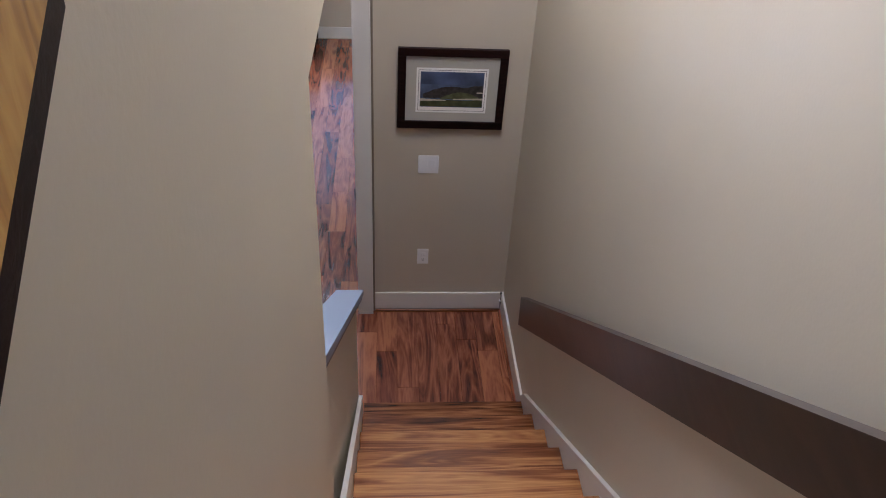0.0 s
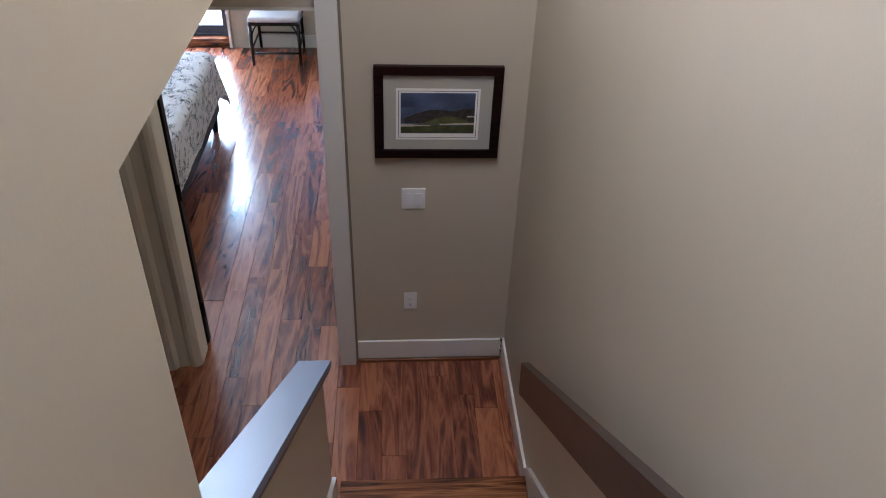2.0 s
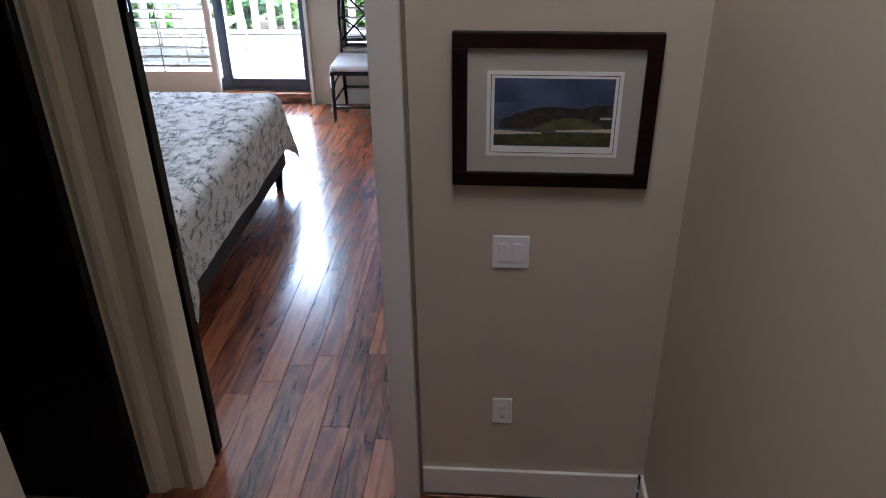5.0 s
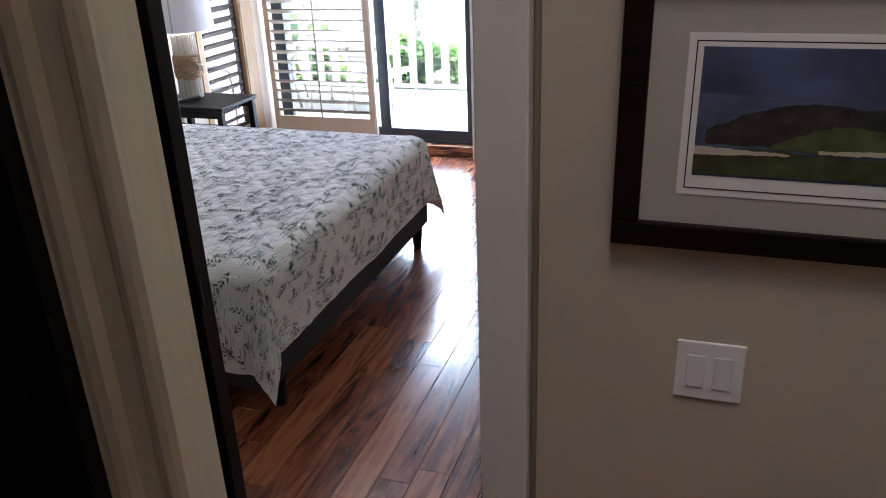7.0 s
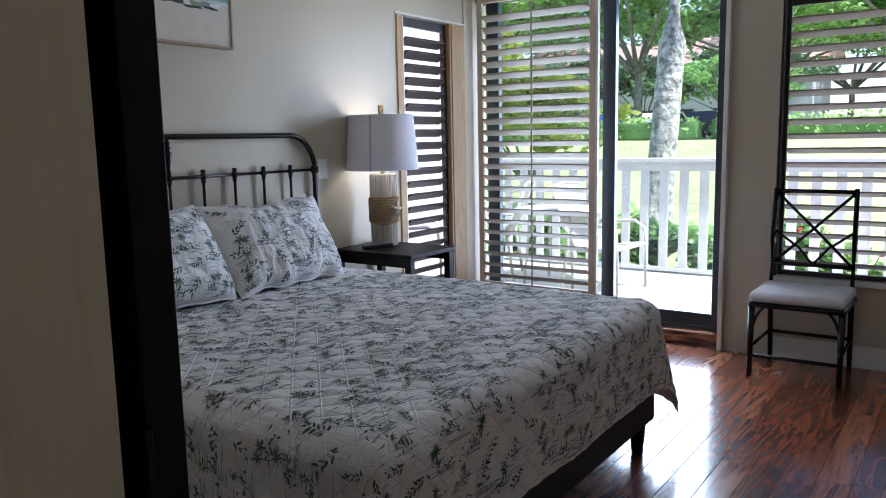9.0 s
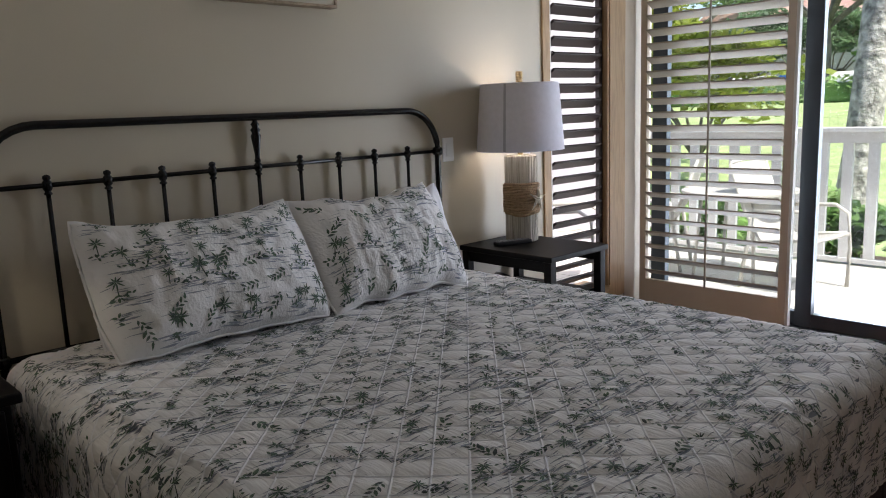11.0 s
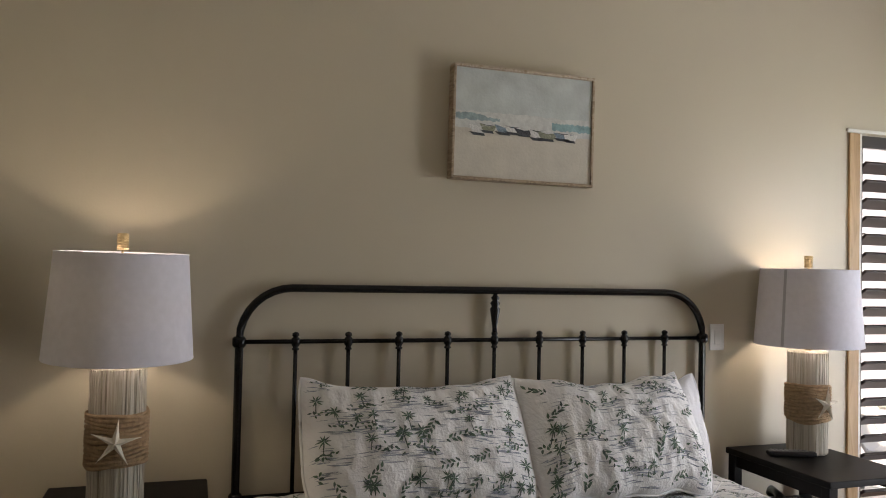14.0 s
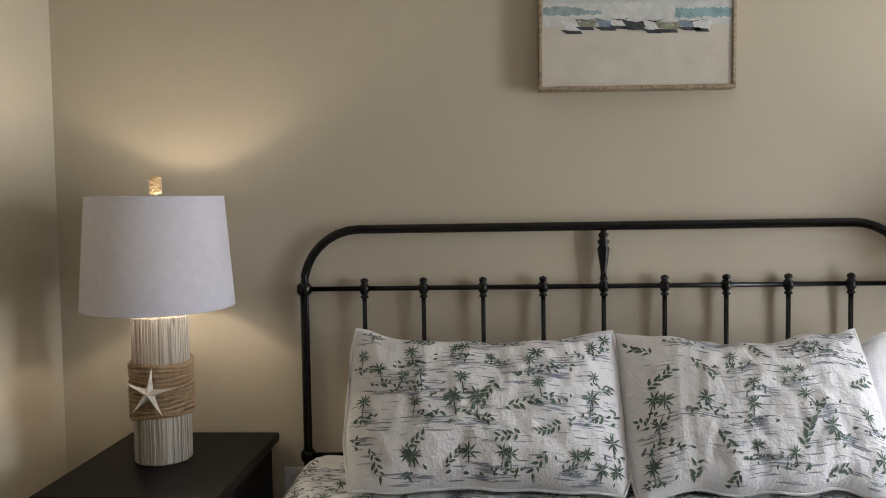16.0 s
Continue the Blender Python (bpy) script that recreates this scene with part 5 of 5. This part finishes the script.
patio_chair((-2.78, 10.62, -0.004), 84, "white metal patio chair with a pale sling seat")
patio_chair((-4.1, 10.75, -0.004), -70, "white metal patio chair with a pale sling seat")
patio_chair((-4.3, 9.75, -0.004), 120, "white metal patio chair with a pale sling seat")
ptable = thing("patio_table", "white round metal patio table", "table", (-3.3, 10.75, -0.004))
part("tabletop", lathe([(0.44, 0.69), (0.45, 0.70), (0.45, 0.715), (0.44, 0.72)], 36), CHAIRWHITE, ptable)
for k in range(4):
    a = math.pi / 4 + k * math.pi / 2
    part("leg", tube([(0.36 * math.cos(a), 0.36 * math.sin(a), 0), (0.30 * math.cos(a), 0.30 * math.sin(a), 0.69)], 0.014, 8), CHAIRWHITE, ptable, "", True)

# ---- outside: ground and planting ----
GZ = -0.30
ground = bmesh.new()
FZ = 1.15


def lawn(y):
    """The lawn climbs gently from the lanai to the car park."""
    t = min(1, max(0, (y - 14) / 20))
    return GZ - 0.02 + (FZ - GZ) * t * t * (3 - 2 * t)


grid_surface(lambda u, v: (-400 + 800 * u, LY1 - 0.1 + 500 * v ** 2.5, lawn(LY1 - 0.1 + 500 * v ** 2.5)), 20, 90, ground)
structure("ground", ground, GRASS, "bright mown lawn reaching into the distance")
structure("soil_bed", box(-7.5, 3.0, LY1 + 0.01, 13.6, GZ - 0.2, GZ + 0.03), SOIL, "planted bed in front of the lanai")
structure("road", box(-120, 80, 46, 54, FZ - 0.2, FZ + 0.02), ASPHALT, "asphalt parking road")


def leaf_cloud(name, parent, mat, centres, radius, count, size, rng, flat=0.7, label=""):
    """Many small leaf blades round given clump centres, as one mesh."""
    vs, fs = [], []
    per = count // len(centres)
    for c in centres:
        rad = radius * rng.uniform(0.6, 1.15)
        for _ in range(per):
            d = Vector((rng.gauss(0, 1), rng.gauss(0, 1), rng.gauss(0, 1)))
            d.normalize()
            d *= rad * rng.uniform(0.55, 1.0)
            p = Vector(c) + Vector((d.x, d.y, d.z * flat))
            a = Vector((rng.uniform(-1, 1), rng.uniform(-1, 1), rng.uniform(-0.5, 0.6))).normalized() * size * rng.uniform(0.6, 1.3)
            b = a.cross(Vector((rng.uniform(-1, 1), rng.uniform(-1, 1), 1))).normalized() * a.length * 0.38
            n = len(vs)
            vs += [p, p + a * 0.5 + b, p + a, p + a * 0.5 - b]
            fs.append((n, n + 1, n + 2, n + 3))
    me = bpy.data.meshes.new(name)
    me.from_pydata([tuple(v) for v in vs], [], fs)
    me.materials.append(mat)
    ob = new(name, me)
    ob.parent = parent
    return tagged(ob, label) if label else ob


rng = random.Random(77)
for i in range(20):
    x = -7.2 + i * 0.48
    y = 12.35 + rng.uniform(-0.2, 0.25)
    sh = thing("shrub", "leafy green shrub with red flowers in front of the railing", "shrub", (x, y, GZ + 0.02), "shrubs by the railing")
    hgt = rng.uniform(0.45, 0.75)
    for k in range(6):
        a = rng.uniform(0, 6.28)
        part("stem", tube([(0, 0, 0), (0.12 * math.cos(a), 0.12 * math.sin(a), hgt * 0.5), (0.25 * math.cos(a), 0.25 * math.sin(a), hgt)], [0.01, 0.007, 0.004], 5), TREEBARK, sh)
    leaf_cloud("foliage", sh, LEAFLIGHT if i % 3 else LEAF, [(rng.uniform(-0.22, 0.22), rng.uniform(-0.22, 0.22), hgt * rng.uniform(0.35, 1.0)) for _ in range(7)], 0.2, 700, 0.11, rng)
    if i % 2 == 0:
        leaf_cloud("flowers", sh, FLOWER, [(rng.uniform(-0.2, 0.2), rng.uniform(-0.25, 0.0), hgt * rng.uniform(0.7, 1.1)) for _ in range(2)], 0.05, 26, 0.05, rng, 0.7, "small red flowers")

palm = thing("palm_tree", "tall palm with a pale lichen-patched leaning trunk", "palm", (-4.03, 15.3, GZ))
pts = [(0, 0, 0)] + [(0.02 + 0.085 * z - 0.004 * z * z, 0, z) for z in (0.25, 0.5, 1, 1.5, 2, 2.5, 3, 4, 5.5, 7.5, 9.0)]
part("trunk", tube(pts, [0.33, 0.27, 0.23, 0.205, 0.20, 0.195, 0.19, 0.19, 0.185, 0.18, 0.17, 0.16], 20), BARK, palm, "pale patchy trunk", True)
for k in range(15):
    a, droop = 2 * math.pi * k / 15, rng.uniform(0.6, 1.4)
    top = Vector(pts[-1])
    spine = [top + Vector((math.cos(a) * 2.6 * s, math.sin(a) * 2.6 * s, 1.2 * s - 2.0 * droop * s * s)) for s in (0, 0.25, 0.5, 0.75, 1)]
    vs, fs = [], []
    for j in range(40):
        s = 0.1 + 0.9 * j / 40
        p = top + Vector((math.cos(a) * 2.6 * s, math.sin(a) * 2.6 * s, 1.2 * s - 2.0 * droop * s * s))
        for sd in (-1, 1):
            q = p + Vector((-math.sin(a) * sd * 0.5 + math.cos(a) * 0.2, math.cos(a) * sd * 0.5 + math.sin(a) * 0.2, -0.25))
            n = len(vs)
            vs += [tuple(p), tuple(p + Vector((math.cos(a), math.sin(a), 0)) * 0.05), tuple(q)]
            fs.append((n, n + 1, n + 2))
    fr = part("frond", tube(spine, 0.02, 5), LEAF, palm)
    me = bpy.data.meshes.new("leaflets")
    me.from_pydata(vs, [], fs)
    me.materials.append(LEAF)
    new("leaflets", me).parent = fr


def tree(at, height, spread, mat, label, count=5000, leaf=0.32, low=0.45):
    t = thing("tree", label, "tree", at)
    r = random.Random(int(at[0] * 10 + at[1]))
    part("trunk", tube([(0, 0, -0.1), (0.1, 0, height * 0.2), (0.0, 0.1, height * low)], [height * 0.024, height * 0.018, height * 0.014], 10), TREEBARK, t, "", True)
    centres = []
    for k in range(9):
        a = 2 * math.pi * k / 9 + r.uniform(-0.3, 0.3)
        d = spread * r.uniform(0.45, 0.95)
        end = (d * math.cos(a), d * math.sin(a), height * r.uniform(0.5, 0.84))
        part("limb", tube([(0, 0.05, height * low * 0.85), (end[0] * 0.45, end[1] * 0.45, (height * low + end[2]) / 2), end], [height * 0.012, height * 0.008, height * 0.004], 7), TREEBARK, t, "", True)
        for s in (0.3, 0.5, 0.75, 1.0, 1.12):
            centres.append((end[0] * s + r.uniform(-0.5, 0.5), end[1] * s + r.uniform(-0.5, 0.5), end[2] + height * (0.10 * (1 - s) + r.uniform(-0.03, 0.08))))
    leaf_cloud("crown", t, mat, centres, spread * 0.27, count, leaf, r, 0.5)
    return t


light, dense, tall = "broad spreading tree with a light green crown beyond the lawn", "dense green tree beyond the lawn", "dark tall tree behind the car park"
tree((-14.6, 42, FZ), 11, 8.5, LEAFLIGHT, light, 15000, 0.36, 0.34)
tree((-23.5, 41, FZ), 11, 8.5, LEAFLIGHT, light, 14000, 0.36, 0.34)
tree((-8.6, 45, FZ), 9.0, 6, LEAFLIGHT, light, 8000, 0.36, 0.34)
tree((-8.6, 37.5, FZ), 3.4, 2.4, LEAF, "dense rounded bush by the hedge", 6000, 0.22, 0.2)
tree((-2.0, 44, FZ), 9, 7, LEAF, dense, 7000, 0.36, 0.3)
tree((-31, 46, FZ), 11, 8, LEAF, dense, 7000, 0.4, 0.3)
tree((-19.5, 56, FZ), 5.5, 4, LEAFDARK, "dark leafy tree behind the parked cars", 6000, 0.36, 0.2)
tree((-24.5, 57, FZ), 6, 4, LEAFDARK, "dark leafy tree behind the parked cars", 6000, 0.36, 0.2)
tree((-13.0, 58, FZ), 7, 5, LEAFDARK, "dark leafy tree behind the parked cars", 6000, 0.36, 0.2)
tree((-36, 66, FZ), 15, 10, LEAFDARK, tall, 6000, 0.5, 0.3)
tree((-10, 80, FZ), 14, 11, LEAFDARK, tall, 6000, 0.5, 0.3)
tree((-24, 84, FZ), 15, 11, LEAFDARK, tall, 6000, 0.5, 0.3)
tree((2, 66, FZ), 14, 10, LEAFDARK, tall, 6000, 0.5, 0.3)
tree((-10.2, 19.5, GZ + 0.2), 4.6, 2.2, LEAFLIME, "small bright yellow-green garden tree near the lanai", 5000, 0.2, 0.25)
tree((-7.4, 17.5, GZ), 3.2, 1.6, LEAFLIME, "small bright yellow-green garden tree near the lanai", 4000, 0.17, 0.25)


def hedge(x0, x1, y, h, label):
    hd = thing("hedge", label, "hedge", (x0, y, FZ))
    r = random.Random(int(x0 * 7 + y))
    n = int((x1 - x0) / 0.6)
    leaf_cloud("foliage", hd, LEAFLIGHT, [(0.3 + 0.6 * i, r.uniform(-0.2, 0.2), h * k) for i in range(n) for k in (0.3, 0.75)], 0.55, n * 150, 0.2, r, 0.75)
    part("core", box(0, x1 - x0, -0.35, 0.35, 0, h * 0.85, 0.1), LEAF, hd)


hedge(-30, -9.6, 36, 0.85, "clipped green hedge across the lawn")
hedge(-9.2, 6, 36.5, 0.85, "clipped green hedge across the lawn")


def car(at, turn, paint, label):
    c = thing("car", label, "car", at, "parked cars", turn)
    prof = [(-2.1, 0.35), (-2.1, 0.75), (-1.9, 0.9), (-1.2, 0.95), (-0.6, 1.45), (1.1, 1.5), (1.8, 1.0), (2.1, 0.9), (2.1, 0.35)]
    body = part("body", prism(prof, -0.85, 0.85, "y"), paint, c)
    part("window", prism([(-1.05, 0.98), (-0.55, 1.38), (1.05, 1.42), (1.55, 1.02)], -0.86, 0.86, "y"), TYRE, body, "dark glass")
    for x in (-1.3, 1.3):
        for y in (-0.8, 0.8):
            w = part("wheel", lathe([(0.2, -0.1), (0.33, -0.1), (0.33, 0.1), (0.2, 0.1)], 20), TYRE, c)
            w.matrix_local = pose(x, y, 0.33, 90, 0, 0)
            part("rim", lathe([(0.18, -0.11), (0.18, 0.11)], 14), PAINT_WHITE, w)


for i, pt in enumerate((PAINT_DARK, PAINT_DARK, PAINT_WHITE, PAINT_BLUE, PAINT_WHITE, PAINT_DARK, PAINT_WHITE)):
    car((-27 + i * 2.75, 49.5, FZ + 0.02), 82, pt, ("dark", "dark", "white", "blue", "white", "dark", "white")[i] + " car parked beyond the hedge")


def house(at, w, label):
    h = thing("building", label, "building", at)
    part("wall", box(-w / 2, w / 2, 0, 8, 0, 5.6), STUCCO, h)
    part("roof", prism([(-1, 5.6), (4, 8.2), (9, 5.6)], -w / 2 - 1, w / 2 + 1), ROOF, h)
    for z in (0.9, 3.5):
        for k in range(int(w / 3.2)):
            x = -w / 2 + 1.6 + 3.2 * k
            wd = part("window", box(x - 0.8, x + 0.8, -0.06, -0.002, z, z + 1.3), TYRE, h)
            part("frame", box(x - 0.9, x + 0.9, -0.09, -0.061, z - 0.1, z - 0.001), RAILWHITE, wd)


house((-23, 68, FZ), 24, "pale two-storey house with a pink roof behind trees")
house((8, 72, FZ), 24, "pale two-storey house with a pink roof behind trees")


# ---- pieces of the floors ----
def plank_mesh(w, l, h=0.016, c=0.0015):
    x, y = w / 2 - 0.0006, l / 2 - 0.0006
    vs = [(-x, -y, -h), (x, -y, -h), (x, y, -h), (-x, y, -h), (-x, -y, -c), (x, -y, -c), (x, y, -c), (-x, y, -c), (-x + c, -y + c, 0), (x - c, -y + c, 0), (x - c, y - c, 0), (-x + c, y - c, 0)]
    fs = [(0, 1, 5, 4), (1, 2, 6, 5), (2, 3, 7, 6), (3, 0, 4, 7), (4, 5, 9, 8), (5, 6, 10, 9), (6, 7, 11, 10), (7, 4, 8, 11), (8, 9, 10, 11)]
    me = bpy.data.meshes.new("plank")
    me.from_pydata(vs, [], fs)
    return me


def lay_planks(parent_name, x0, x1, y0, y1, width, mat, rng, top=0.0):
    floor = bpy.data.objects[parent_name]
    x = x0
    while x < x1 - 0.01:
        w = min(width, x1 - x)
        y = y0 - rng.uniform(0.0, 0.9)
        while y < y1:
            l = rng.choice((0.55, 0.9, 1.2, 1.2))
            a, b = max(y, y0), min(y + l, y1)
            if b - a > 0.02:
                me = plank_mesh(w, b - a)
                me.materials.append(mat)
                ob = new("plank", me)
                ob.location = ((x + x + w) / 2, (a + b) / 2, top)
                ob.parent = floor
            y += l
        x += width


prng = random.Random(31)
lay_planks("floor", -0.71, 0.04, 3.30, YB1 - 0.03, 0.125, FLOOR, prng)
lay_planks("floor_hall", XH, -0.7101, 3.30, YD - 0.002, 0.125, FLOOR, prng)
lay_planks("floor_hall", 0.0401, XS1 - 0.001, 3.30, YD - 0.002, 0.125, FLOOR, prng)
lay_planks("floor_hall", XH, XS0 - 0.105, 1.6, 3.299, 0.125, FLOOR, prng)
lay_planks("floor", -1.46, -0.7101, YB0 + 0.001, YB1 - 0.03, 0.125, FLOOR, prng)
lay_planks("floor", 0.0401, 0.165, YB0 + 0.001, YB1 - 0.03, 0.125, FLOOR, prng)
lay_planks("floor", -2.21, -1.461, 7.0, YB1 - 0.03, 0.125, FLOOR, prng)


def lay_tiles(parent_name, x0, x1, y0, y1, size, mat, top, joint=0.006):
    floor = bpy.data.objects[parent_name]
    me = plank_mesh(size - joint, size - joint, 0.01, 0.002)
    me.materials.append(mat)
    for i in range(int((x1 - x0) / size)):
        for j in range(int((y1 - y0) / size)):
            ob = new("tile", me)
            ob.location = (x0 + size * (i + 0.5), y0 + size * (j + 0.5), top)
            ob.parent = floor


lay_tiles("lanai_floor", -5.6, 0.1, YB1 + 0.21, LY1, 0.305, TILE, 0.0)
lay_tiles("floor_bath", -2.2, XH - 0.03, 2.75, YD, 0.20, BATHTILE, -0.004, 0.006)
